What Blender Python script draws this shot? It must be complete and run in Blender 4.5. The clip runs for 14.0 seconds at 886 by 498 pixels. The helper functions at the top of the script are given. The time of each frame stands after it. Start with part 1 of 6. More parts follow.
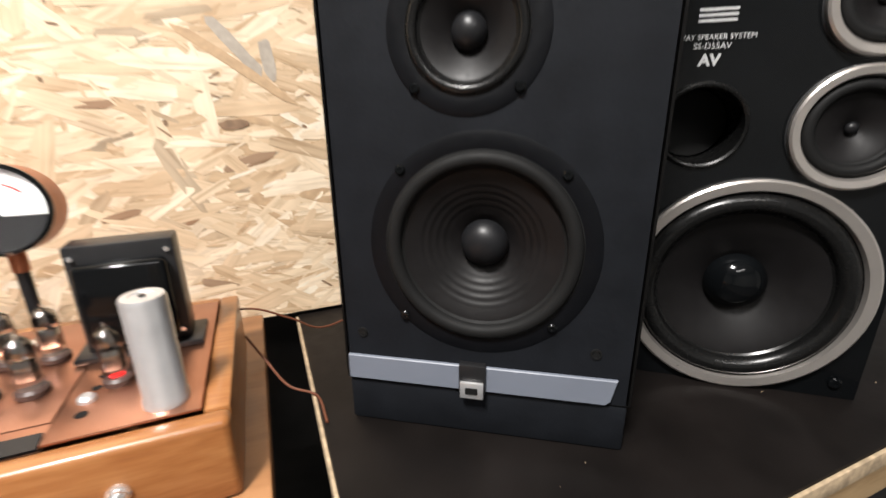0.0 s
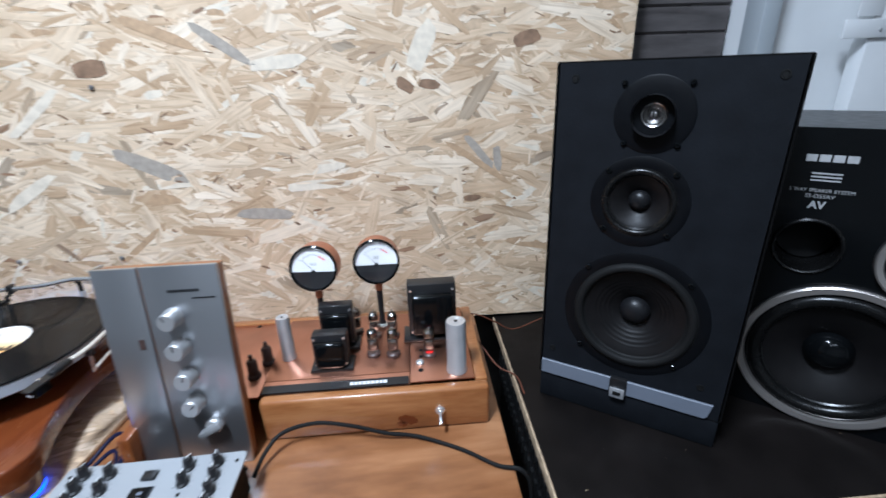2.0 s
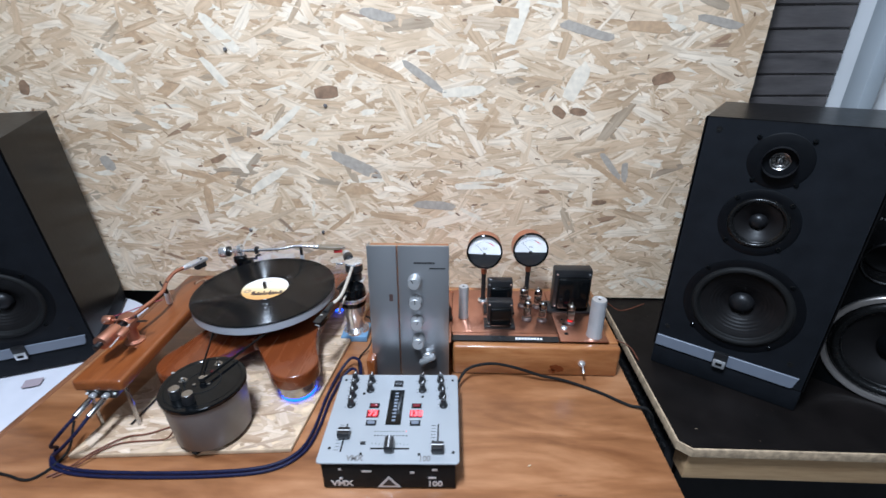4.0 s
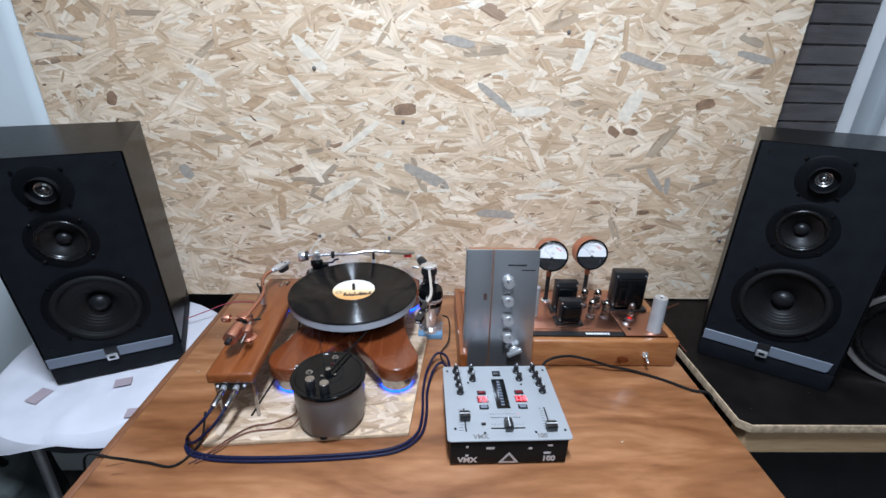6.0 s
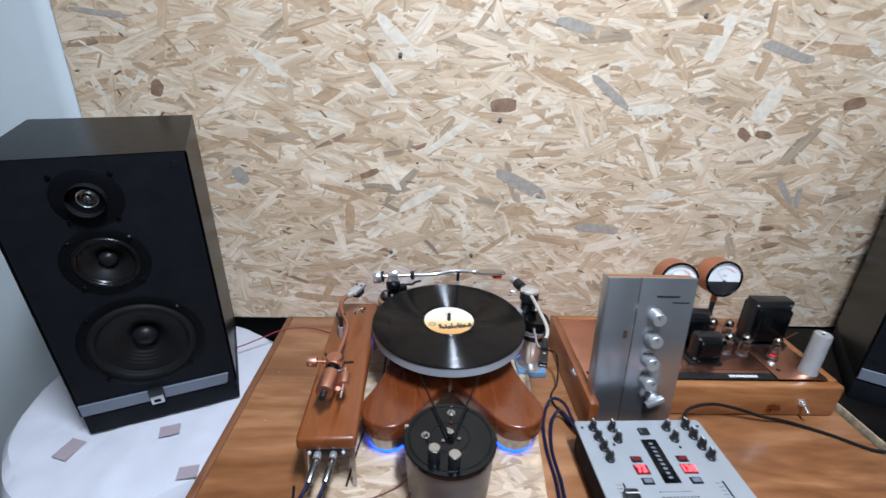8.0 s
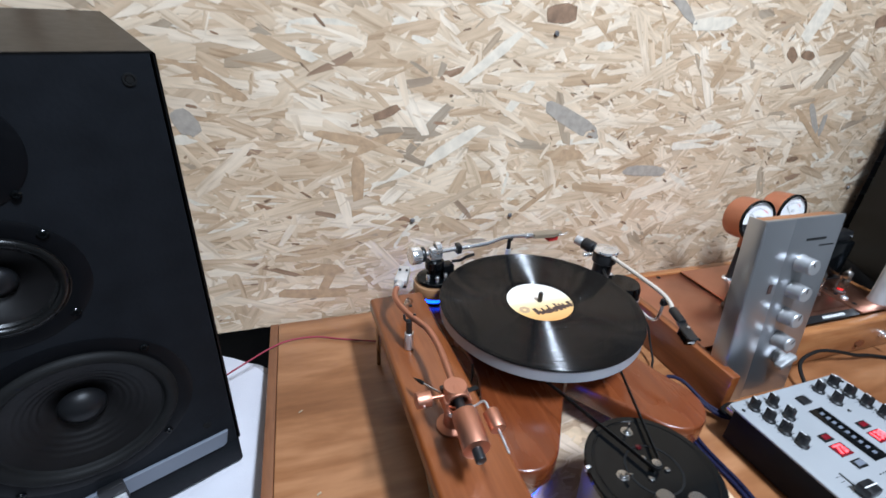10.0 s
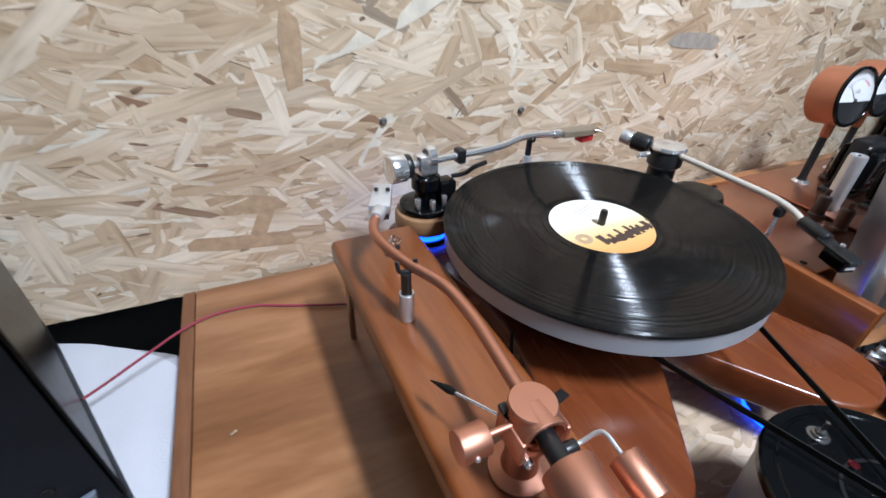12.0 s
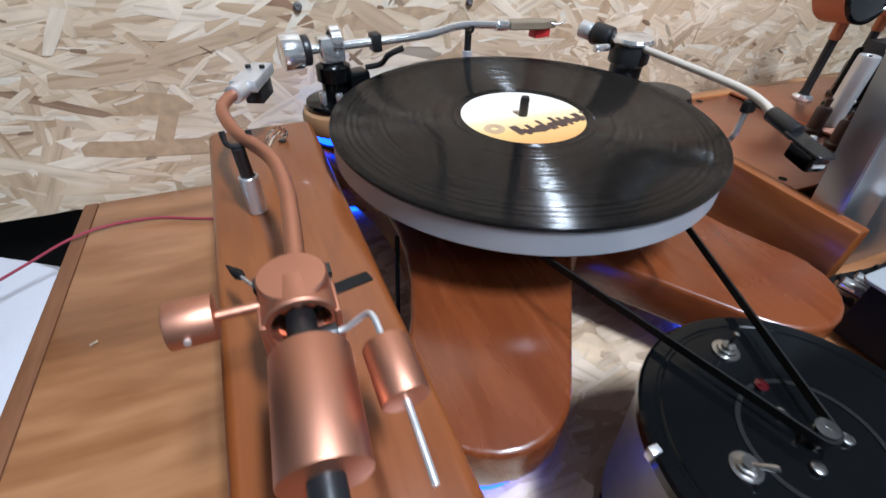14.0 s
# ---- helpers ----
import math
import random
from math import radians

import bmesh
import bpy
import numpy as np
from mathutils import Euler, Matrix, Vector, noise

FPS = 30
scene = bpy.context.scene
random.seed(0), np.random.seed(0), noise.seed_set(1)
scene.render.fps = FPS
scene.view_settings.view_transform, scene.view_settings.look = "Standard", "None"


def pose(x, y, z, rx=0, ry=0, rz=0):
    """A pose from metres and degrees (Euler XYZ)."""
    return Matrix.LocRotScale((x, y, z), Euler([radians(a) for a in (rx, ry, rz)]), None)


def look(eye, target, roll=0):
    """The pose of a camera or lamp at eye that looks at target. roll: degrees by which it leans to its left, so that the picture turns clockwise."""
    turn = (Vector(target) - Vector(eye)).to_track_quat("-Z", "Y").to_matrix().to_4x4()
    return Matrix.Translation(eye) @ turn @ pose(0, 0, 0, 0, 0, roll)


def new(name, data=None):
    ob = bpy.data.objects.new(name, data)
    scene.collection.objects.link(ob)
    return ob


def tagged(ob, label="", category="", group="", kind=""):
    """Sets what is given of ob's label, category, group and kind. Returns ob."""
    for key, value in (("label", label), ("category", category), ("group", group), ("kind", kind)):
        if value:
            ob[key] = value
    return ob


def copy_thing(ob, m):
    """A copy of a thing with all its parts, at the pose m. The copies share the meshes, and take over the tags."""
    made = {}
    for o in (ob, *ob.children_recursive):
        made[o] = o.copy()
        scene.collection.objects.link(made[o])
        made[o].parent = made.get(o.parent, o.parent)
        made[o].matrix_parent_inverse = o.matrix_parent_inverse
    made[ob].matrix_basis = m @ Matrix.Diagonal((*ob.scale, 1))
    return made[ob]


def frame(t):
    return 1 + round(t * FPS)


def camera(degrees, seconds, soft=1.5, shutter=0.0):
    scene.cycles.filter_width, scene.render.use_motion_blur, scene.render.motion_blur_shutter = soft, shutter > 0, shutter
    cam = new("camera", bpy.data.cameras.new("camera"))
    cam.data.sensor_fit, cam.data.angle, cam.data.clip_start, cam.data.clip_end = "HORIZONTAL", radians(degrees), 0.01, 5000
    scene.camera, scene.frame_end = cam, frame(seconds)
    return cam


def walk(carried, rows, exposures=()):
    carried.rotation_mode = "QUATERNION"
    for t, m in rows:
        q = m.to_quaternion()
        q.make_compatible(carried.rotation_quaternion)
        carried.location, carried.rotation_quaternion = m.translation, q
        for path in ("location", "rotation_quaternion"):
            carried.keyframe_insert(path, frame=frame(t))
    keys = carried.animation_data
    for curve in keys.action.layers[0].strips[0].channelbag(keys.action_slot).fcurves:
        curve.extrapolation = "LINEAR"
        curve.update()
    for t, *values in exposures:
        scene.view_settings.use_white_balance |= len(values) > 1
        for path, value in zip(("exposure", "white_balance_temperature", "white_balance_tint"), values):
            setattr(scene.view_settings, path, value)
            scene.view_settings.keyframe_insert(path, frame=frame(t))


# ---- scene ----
cam = camera(90.2, 14.0, soft=1.5, shutter=0.5)
PATH = [
    (0, (0.908, -0.635, 1.034), (1.625, 1.121, 0.4), -0.8),
    (0.5, (0.878, -0.699, 1.1), (1.468, 1.094, 0.44), -2.2),
    (1, (0.843, -0.742, 1.157), (1.288, 1.072, 0.441), -2.0),
    (1.5, (0.806, -0.798, 1.208), (1.031, 1.045, 0.465), -2.8),
    (2, (0.772, -0.849, 1.249), (0.883, 1.0, 0.495), -2.1),
    (2.5, (0.708, -0.912, 1.271), (0.672, 0.939, 0.515), -1.7),
    (3, (0.657, -0.97, 1.298), (0.563, 0.873, 0.528), -0.8),
    (3.5, (0.599, -1.025, 1.335), (0.512, 0.801, 0.525), -0.4),
    (3.7, (0.579, -1.036, 1.354), (0.491, 0.778, 0.516), -0.5),
    (5.8, (0.327, -1.147, 1.383), (0.365, 0.689, 0.589), 1.2),
    (6, (0.308, -1.145, 1.392), (0.355, 0.688, 0.592), 1.3),
    (6.5, (0.251, -1.127, 1.392), (0.307, 0.714, 0.613), 1.7),
    (7, (0.191, -1.084, 1.383), (0.248, 0.761, 0.612), 1.9),
    (7.5, (0.129, -1.015, 1.368), (0.186, 0.824, 0.584), 1.8),
    (8, (0.087, -0.97, 1.353), (0.147, 0.868, 0.566), 2.0),
    (8.2, (0.061, -0.948, 1.348), (0.125, 0.886, 0.554), 1.9),
    (10.3, (-0.2, -0.678, 1.228), (0.425, 0.971, 0.286), 2.7),
    (10.5, (-0.204, -0.66, 1.219), (0.441, 0.965, 0.249), 2.2),
    (11, (-0.202, -0.613, 1.185), (0.486, 0.973, 0.18), 1.7),
    (11.5, (-0.179, -0.543, 1.136), (0.529, 0.997, 0.075), 1.7),
    (12, (-0.155, -0.503, 1.098), (0.547, 0.999, -0.02), 2.2),
    (12.5, (-0.11, -0.472, 1.065), (0.598, 0.981, -0.113), 3.4),
    (13, (-0.08, -0.476, 1.048), (0.599, 0.946, -0.183), 3.1),
    (13.5, (-0.061, -0.495, 1.041), (0.568, 0.913, -0.232), 2.4),
    (14, (-0.052, -0.524, 1.03), (0.535, 0.897, -0.249), 1.8),
]
EXPOSURES = [(0.0, 0.98, 7600, 15), (0.5, 0.64, 8200, 17), (0.95, 0.52, 7900, 14), (1.35, 0.24, 5750, 10), (3.5, 0.14, 5700, 10), (8.0, -0.03, 5850, 11), (10.5, 0.18, 5850, 10), (14.0, 0.18, 5850, 10)]
walk(cam, [(t, look(eye, target, roll)) for t, eye, target, roll in PATH], EXPOSURES)

# ---- world, lamps, exposure ----
world = bpy.data.worlds.new("room_air")
scene.world = world
world.use_nodes = True
world.node_tree.nodes["Background"].inputs[0].default_value = (0.6, 0.75, 1.0, 1)
world.node_tree.nodes["Background"].inputs[1].default_value = 0.05


def area_lamp(name, eye, target, sx, sy, watts, colour):
    data = bpy.data.lights.new(name, "AREA")
    data.shape, data.size, data.size_y = "RECTANGLE", sx, sy
    data.energy, data.color = watts, colour
    ob = new(name, data)
    ob.matrix_world = look(eye, target)
    return ob


area_lamp("ceiling_lamp", (0.32, -1.05, 2.42), (0.32, -1.0, 0), 0.14, 0.45, 50, (0.84, 0.92, 1.0))
area_lamp("room_lamp", (0.5, -2.1, 2.42), (0.5, -1.9, 0), 1.2, 0.2, 10, (0.84, 0.92, 1.0))


# ---- helpers of this scene ----
def finish(bm, name, mat):
    bmesh.ops.recalc_face_normals(bm, faces=bm.faces[:])
    for f in bm.faces:
        f.smooth = True
    for e in bm.edges:
        if len(e.link_faces) == 2 and e.calc_face_angle(0) > 0.55:
            e.smooth = False
    me = bpy.data.meshes.new(name)
    bm.to_mesh(me)
    bm.free()
    for m in (mat if isinstance(mat, (list, tuple)) else [mat]):
        me.materials.append(m)
    return me


def part(name, bm, mat, parent=None, label="", m=None):
    """One mesh object out of a bmesh, under a thing or a part."""
    if m is not None:
        bmesh.ops.transform(bm, matrix=m, verts=bm.verts[:])
    ob = new(name, finish(bm, name, mat))
    if parent is not None:
        ob.parent = parent
    if label:
        ob["label"] = label
    return ob


def thing(name, m, label, category, group="", kind=""):
    ob = new(name)
    ob.empty_display_size = 0.05
    ob.matrix_world = m
    return tagged(ob, label, category, group, kind)


def box(x0, x1, y0, y1, z0, z1, bev=0.0, seg=2):
    bm = bmesh.new()
    bmesh.ops.create_cube(bm, size=1)
    for v in bm.verts:
        v.co = Vector((x0 + (v.co.x + 0.5) * (x1 - x0), y0 + (v.co.y + 0.5) * (y1 - y0), z0 + (v.co.z + 0.5) * (z1 - z0)))
    if bev > 0:
        bmesh.ops.bevel(bm, geom=bm.edges[:], offset=bev, segments=seg, affect="EDGES", profile=0.5)
    return bm


def lathe(profile, n=40, closed=False):
    """Revolve (radius, height) pairs about z."""
    bm = bmesh.new()
    rings = []
    for r, z in profile:
        if r < 1e-6:
            rings.append([bm.verts.new((0, 0, z))])
        else:
            rings.append([bm.verts.new((r * math.cos(2 * math.pi * i / n), r * math.sin(2 * math.pi * i / n), z)) for i in range(n)])
    pairs = list(zip(rings, rings[1:])) + ([(rings[-1], rings[0])] if closed else [])
    for a, b in pairs:
        for i in range(n):
            j = (i + 1) % n
            if len(a) == 1 and len(b) == 1:
                continue
            if len(a) == 1:
                bm.faces.new((a[0], b[i], b[j]))
            elif len(b) == 1:
                bm.faces.new((a[i], a[j], b[0]))
            else:
                bm.faces.new((a[i], a[j], b[j], b[i]))
    return bm


def cyl(r, z0, z1, bev=0.0, n=32):
    if bev <= 0:
        return lathe([(0, z0), (r, z0), (r, z1), (0, z1)], n)
    return lathe([(0, z0), (r - bev, z0), (r - bev * 0.3, z0 + bev * 0.3), (r, z0 + bev), (r, z1 - bev), (r - bev * 0.3, z1 - bev * 0.3), (r - bev, z1), (0, z1)], n)


def between(a, b):
    """The pose that puts local z along a to b, with its origin at a."""
    a, b = Vector(a), Vector(b)
    return Matrix.Translation(a) @ (b - a).to_track_quat("Z", "Y").to_matrix().to_4x4()


def rod(a, b, r, n=16, bev=0.0):
    bm = cyl(r, 0, (Vector(b) - Vector(a)).length, bev, n)
    bmesh.ops.transform(bm, matrix=between(a, b), verts=bm.verts[:])
    return bm


def smooth_path(points, steps=8):
    P = [Vector(p) for p in points]
    P = [P[0] * 2 - P[1]] + P + [P[-1] * 2 - P[-2]]
    out = []
    for i in range(1, len(P) - 2):
        a, b, c, d = P[i - 1:i + 3]
        for k in range(steps):
            t = k / steps
            out.append(0.5 * (2 * b + (c - a) * t + (2 * a - 5 * b + 4 * c - d) * t * t + (3 * b - a - 3 * c + d) * t ** 3))
    return out + [P[-2]]


def tube(points, r, n=10, steps=8):
    """A round tube along a smooth line through the points."""
    pts = smooth_path(points, steps)
    bm = bmesh.new()
    rings, up = [], Vector((0, 0, 1))
    for i, p in enumerate(pts):
        d = (pts[min(i + 1, len(pts) - 1)] - pts[max(i - 1, 0)]).normalized()
        side = d.cross(up)
        side = side.normalized() if side.length > 1e-4 else Vector((1, 0, 0))
        up2 = side.cross(d)
        up = up2 if abs(up2.z) < 0.2 else Vector((0, 0, 1))
        rings.append([bm.verts.new(p + r * (math.cos(2 * math.pi * k / n) * side + math.sin(2 * math.pi * k / n) * up2)) for k in range(n)])
    for a, b in zip(rings, rings[1:]):
        for k in range(n):
            bm.faces.new((a[k], a[(k + 1) % n], b[(k + 1) % n], b[k]))
    bm.faces.new(rings[0])
    bm.faces.new(list(reversed(rings[-1])))
    return bm


def prism(outline, z0, z1, bev=0.0, seg=3):
    bm = bmesh.new()
    f = bm.faces.new([bm.verts.new((x, y, z0)) for x, y in outline])
    r = bmesh.ops.extrude_face_region(bm, geom=[f])
    bmesh.ops.translate(bm, vec=(0, 0, z1 - z0), verts=[v for v in r["geom"] if isinstance(v, bmesh.types.BMVert)])
    if bev > 0:
        rim = [e for e in bm.edges if abs(e.verts[0].co.z - e.verts[1].co.z) < 1e-6]
        bmesh.ops.bevel(bm, geom=rim, offset=bev, segments=seg, affect="EDGES", profile=0.5)
    return bm


def rounded_rect(x0, x1, y0, y1, r, n=5):
    out = []
    for cx, cy, a0 in ((x1 - r, y1 - r, 0), (x0 + r, y1 - r, 90), (x0 + r, y0 + r, 180), (x1 - r, y0 + r, 270)):
        for k in range(n + 1):
            a = radians(a0 + 90 * k / n)
            out.append((cx + r * math.cos(a), cy + r * math.sin(a)))
    return out


def plate_with_holes(w0, w1, h0, h1, holes, depth, n=48):
    """A baffle in the xz plane facing -y, with round holes and their inner walls."""
    bm = bmesh.new()
    edges = []

    def loop(pts):
        vs = [bm.verts.new(p) for p in pts]
        es = [bm.edges.new((vs[i], vs[(i + 1) % len(vs)])) for i in range(len(vs))]
        edges.extend(es)
        return vs

    loop([(w0, 0, h0), (w1, 0, h0), (w1, 0, h1), (w0, 0, h1)])
    rims = [loop([(cx + r * math.cos(2 * math.pi * i / n), 0, cz + r * math.sin(2 * math.pi * i / n)) for i in range(n)]) for cx, cz, r in holes]
    bmesh.ops.triangle_fill(bm, use_beauty=True, use_dissolve=False, edges=edges)
    for vs, (cx, cz, r) in zip(rims, holes):
        back = [bm.verts.new((v.co.x, depth, v.co.z)) for v in vs]
        for i in range(n):
            bm.faces.new((vs[i], vs[(i + 1) % n], back[(i + 1) % n], back[i]))
    return bm


def writing(name, body, size, mat, parent, m, bold=0.0):
    cu = bpy.data.curves.new(name, "FONT")
    cu.body, cu.size, cu.align_x, cu.align_y = body, size, "CENTER", "CENTER"
    cu.extrude, cu.offset, cu.resolution_u = 0.0003, bold, 3
    tmp = bpy.data.objects.new(name, cu)
    me = bpy.data.meshes.new_from_object(tmp)
    bpy.data.objects.remove(tmp)
    me.transform(m)
    me.materials.clear()
    me.materials.append(mat)
    ob = new(name, me)
    ob.parent = parent
    return ob


FRONT = pose(0, 0, 0, 90)          # puts what lies in xy upright, facing -y


# ---- materials ----
def nodes_of(name):
    mat = bpy.data.materials.new(name)
    mat.use_nodes = True
    nt = mat.node_tree
    return mat, nt, nt.nodes["Principled BSDF"]


def ramp_node(nt, stops):
    r = nt.nodes.new("ShaderNodeValToRGB")
    r.color_ramp.elements[0].position, r.color_ramp.elements[0].color = stops[0][0], (*stops[0][1], 1)
    r.color_ramp.elements[1].position, r.color_ramp.elements[1].color = stops[-1][0], (*stops[-1][1], 1)
    for p, c in stops[1:-1]:
        e = r.color_ramp.elements.new(p)
        e.color = (*c, 1)
    return r


def plain(name, colour, rough=0.5, metal=0.0, vary=0.12, scale=18.0, bump=0.0, bump_scale=300.0, coat=0.0, aniso=0.0, rough_vary=0.12, spec=0.5):
    """A surface with uneven colour and gloss at two scales and a fine relief."""
    mat, nt, b = nodes_of(name)
    tc = nt.nodes.new("ShaderNodeTexCoord")
    n1 = nt.nodes.new("ShaderNodeTexNoise")
    n1.inputs["Scale"].default_value, n1.inputs["Detail"].default_value = scale, 6
    nt.links.new(tc.outputs["Object"], n1.inputs["Vector"])
    lo = tuple(c * (1 - vary) for c in colour)
    hi = tuple(min(1, c * (1 + vary)) for c in colour)
    r = ramp_node(nt, [(0.3, lo), (0.7, hi)])
    nt.links.new(n1.outputs["Fac"], r.inputs["Fac"])
    nt.links.new(r.outputs["Color"], b.inputs["Base Color"])
    mr = nt.nodes.new("ShaderNodeMapRange")
    mr.inputs["To Min"].default_value, mr.inputs["To Max"].default_value = max(0.02, rough - rough_vary), min(1, rough + rough_vary)
    n2 = nt.nodes.new("ShaderNodeTexNoise")
    n2.inputs["Scale"].default_value, n2.inputs["Detail"].default_value = scale * 4.3, 4
    nt.links.new(tc.outputs["Object"], n2.inputs["Vector"])
    nt.links.new(n2.outputs["Fac"], mr.inputs["Value"])
    nt.links.new(mr.outputs["Result"], b.inputs["Roughness"])
    b.inputs["Metallic"].default_value = metal
    b.inputs["Coat Weight"].default_value = coat
    b.inputs["Anisotropic"].default_value = aniso
    b.inputs["Specular IOR Level"].default_value = spec
    if bump > 0:
        n3 = nt.nodes.new("ShaderNodeTexNoise")
        n3.inputs["Scale"].default_value, n3.inputs["Detail"].default_value = bump_scale, 3
        nt.links.new(tc.outputs["Object"], n3.inputs["Vector"])
        bp = nt.nodes.new("ShaderNodeBump")
        bp.inputs["Strength"].default_value, bp.inputs["Distance"].default_value = bump, 0.001
        nt.links.new(n3.outputs["Fac"], bp.inputs["Height"])
        nt.links.new(bp.outputs["Normal"], b.inputs["Normal"])
    return mat


def wood(name, stops, stretch, rough=0.35, coat=0.0, scale=1.0, bump=0.15, fine_amount=0.24):
    """Wood whose grain runs along the axis with the small stretch number."""
    mat, nt, b = nodes_of(name)
    tc = nt.nodes.new("ShaderNodeTexCoord")
    mp = nt.nodes.new("ShaderNodeMapping")
    mp.inputs["Scale"].default_value = stretch
    nt.links.new(tc.outputs["Object"], mp.inputs["Vector"])
    warp = nt.nodes.new("ShaderNodeTexNoise")
    warp.inputs["Scale"].default_value, warp.inputs["Detail"].default_value = 2.2 * scale, 2
    nt.links.new(mp.outputs["Vector"], warp.inputs["Vector"])
    big = nt.nodes.new("ShaderNodeTexNoise")
    big.inputs["Scale"].default_value, big.inputs["Detail"].default_value, big.inputs["Distortion"].default_value = 7 * scale, 5, 1.6
    nt.links.new(mp.outputs["Vector"], big.inputs["Vector"])
    fine = nt.nodes.new("ShaderNodeTexNoise")
    fine.inputs["Scale"].default_value, fine.inputs["Detail"].default_value = 60 * scale, 5
    nt.links.new(mp.outputs["Vector"], fine.inputs["Vector"])
    m1 = nt.nodes.new("ShaderNodeMath")
    m1.operation = "MULTIPLY_ADD"
    m1.inputs[1].default_value = 0.55
    nt.links.new(big.outputs["Fac"], m1.inputs[0])
    m2 = nt.nodes.new("ShaderNodeMath")
    m2.operation = "MULTIPLY"
    m2.inputs[1].default_value = fine_amount
    nt.links.new(fine.outputs["Fac"], m2.inputs[0])
    m3 = nt.nodes.new("ShaderNodeMath")
    m3.operation = "MULTIPLY_ADD"
    m3.inputs[1].default_value = 0.25
    nt.links.new(warp.outputs["Fac"], m3.inputs[0])
    nt.links.new(m2.outputs[0], m3.inputs[2])
    off = nt.nodes.new("ShaderNodeMath")
    off.operation = "ADD"
    off.inputs[1].default_value = (0.28 - fine_amount) * 0.5
    nt.links.new(m3.outputs[0], off.inputs[0])
    nt.links.new(off.outputs[0], m1.inputs[2])
    r = ramp_node(nt, stops)
    nt.links.new(m1.outputs[0], r.inputs["Fac"])
    nt.links.new(r.outputs["Color"], b.inputs["Base Color"])
    mr = nt.nodes.new("ShaderNodeMapRange")
    mr.inputs["To Min"].default_value, mr.inputs["To Max"].default_value = rough - 0.1, rough + 0.15
    nt.links.new(big.outputs["Fac"], mr.inputs["Value"])
    nt.links.new(mr.outputs["Result"], b.inputs["Roughness"])
    b.inputs["Coat Weight"].default_value, b.inputs["Coat Roughness"].default_value = coat, 0.15
    bp = nt.nodes.new("ShaderNodeBump")
    bp.inputs["Strength"].default_value, bp.inputs["Distance"].default_value = bump, 0.0008
    nt.links.new(fine.outputs["Fac"], bp.inputs["Height"])
    nt.links.new(bp.outputs["Normal"], b.inputs["Normal"])
    return mat


def strand_material(name, stops, rough=0.55):
    """Pressed wood strands: a colour for each strand, grain along it."""
    mat, nt, b = nodes_of(name)
    geo = nt.nodes.new("ShaderNodeNewGeometry")
    uv = nt.nodes.new("ShaderNodeTexCoord")
    mp = nt.nodes.new("ShaderNodeMapping")
    mp.inputs["Scale"].default_value = (9, 120, 1)
    nt.links.new(uv.outputs["UV"], mp.inputs["Vector"])
    cx = nt.nodes.new("ShaderNodeCombineXYZ")
    mul = nt.nodes.new("ShaderNodeMath")
    mul.operation = "MULTIPLY"
    mul.inputs[1].default_value = 57.0
    nt.links.new(geo.outputs["Random Per Island"], mul.inputs[0])
    nt.links.new(mul.outputs[0], cx.inputs["Z"])
    nt.links.new(cx.outputs[0], mp.inputs["Location"])
    g = nt.nodes.new("ShaderNodeTexNoise")
    g.inputs["Scale"].default_value, g.inputs["Detail"].default_value, g.inputs["Distortion"].default_value = 1.3, 4, 0.4
    nt.links.new(mp.outputs["Vector"], g.inputs["Vector"])
    blot = nt.nodes.new("ShaderNodeTexNoise")
    blot.inputs["Scale"].default_value, blot.inputs["Detail"].default_value = 14, 4
    nt.links.new(uv.outputs["Object"], blot.inputs["Vector"])
    r = ramp_node(nt, stops)
    r.color_ramp.interpolation = "LINEAR"
    nt.links.new(geo.outputs["Random Per Island"], r.inputs["Fac"])
    gr = ramp_node(nt, [(0.28, (0.58, 0.50, 0.41)), (0.46, (0.92, 0.90, 0.87)), (0.72, (1.12, 1.10, 1.07))])
    nt.links.new(g.outputs["Fac"], gr.inputs["Fac"])
    br = ramp_node(nt, [(0.3, (0.82, 0.78, 0.73)), (0.65, (1.05, 1.05, 1.05))])
    nt.links.new(blot.outputs["Fac"], br.inputs["Fac"])
    x1 = nt.nodes.new("ShaderNodeMix")
    x1.data_type, x1.blend_type = "RGBA", "MULTIPLY"
    x1.inputs["Factor"].default_value = 0.75
    nt.links.new(r.outputs["Color"], x1.inputs["A"])
    nt.links.new(gr.outputs["Color"], x1.inputs["B"])
    x2 = nt.nodes.new("ShaderNodeMix")
    x2.data_type, x2.blend_type = "RGBA", "MULTIPLY"
    x2.inputs["Factor"].default_value = 0.8
    nt.links.new(x1.outputs["Result"], x2.inputs["A"])
    nt.links.new(br.outputs["Color"], x2.inputs["B"])
    nt.links.new(x2.outputs["Result"], b.inputs["Base Color"])
    mr = nt.nodes.new("ShaderNodeMapRange")
    mr.inputs["To Min"].default_value, mr.inputs["To Max"].default_value = rough - 0.2, rough + 0.2
    nt.links.new(g.outputs["Fac"], mr.inputs["Value"])
    nt.links.new(mr.outputs["Result"], b.inputs["Roughness"])
    bp = nt.nodes.new("ShaderNodeBump")
    bp.inputs["Strength"].default_value, bp.inputs["Distance"].default_value = 0.35, 0.0006
    nt.links.new(g.outputs["Fac"], bp.inputs["Height"])
    nt.links.new(bp.outputs["Normal"], b.inputs["Normal"])
    return mat


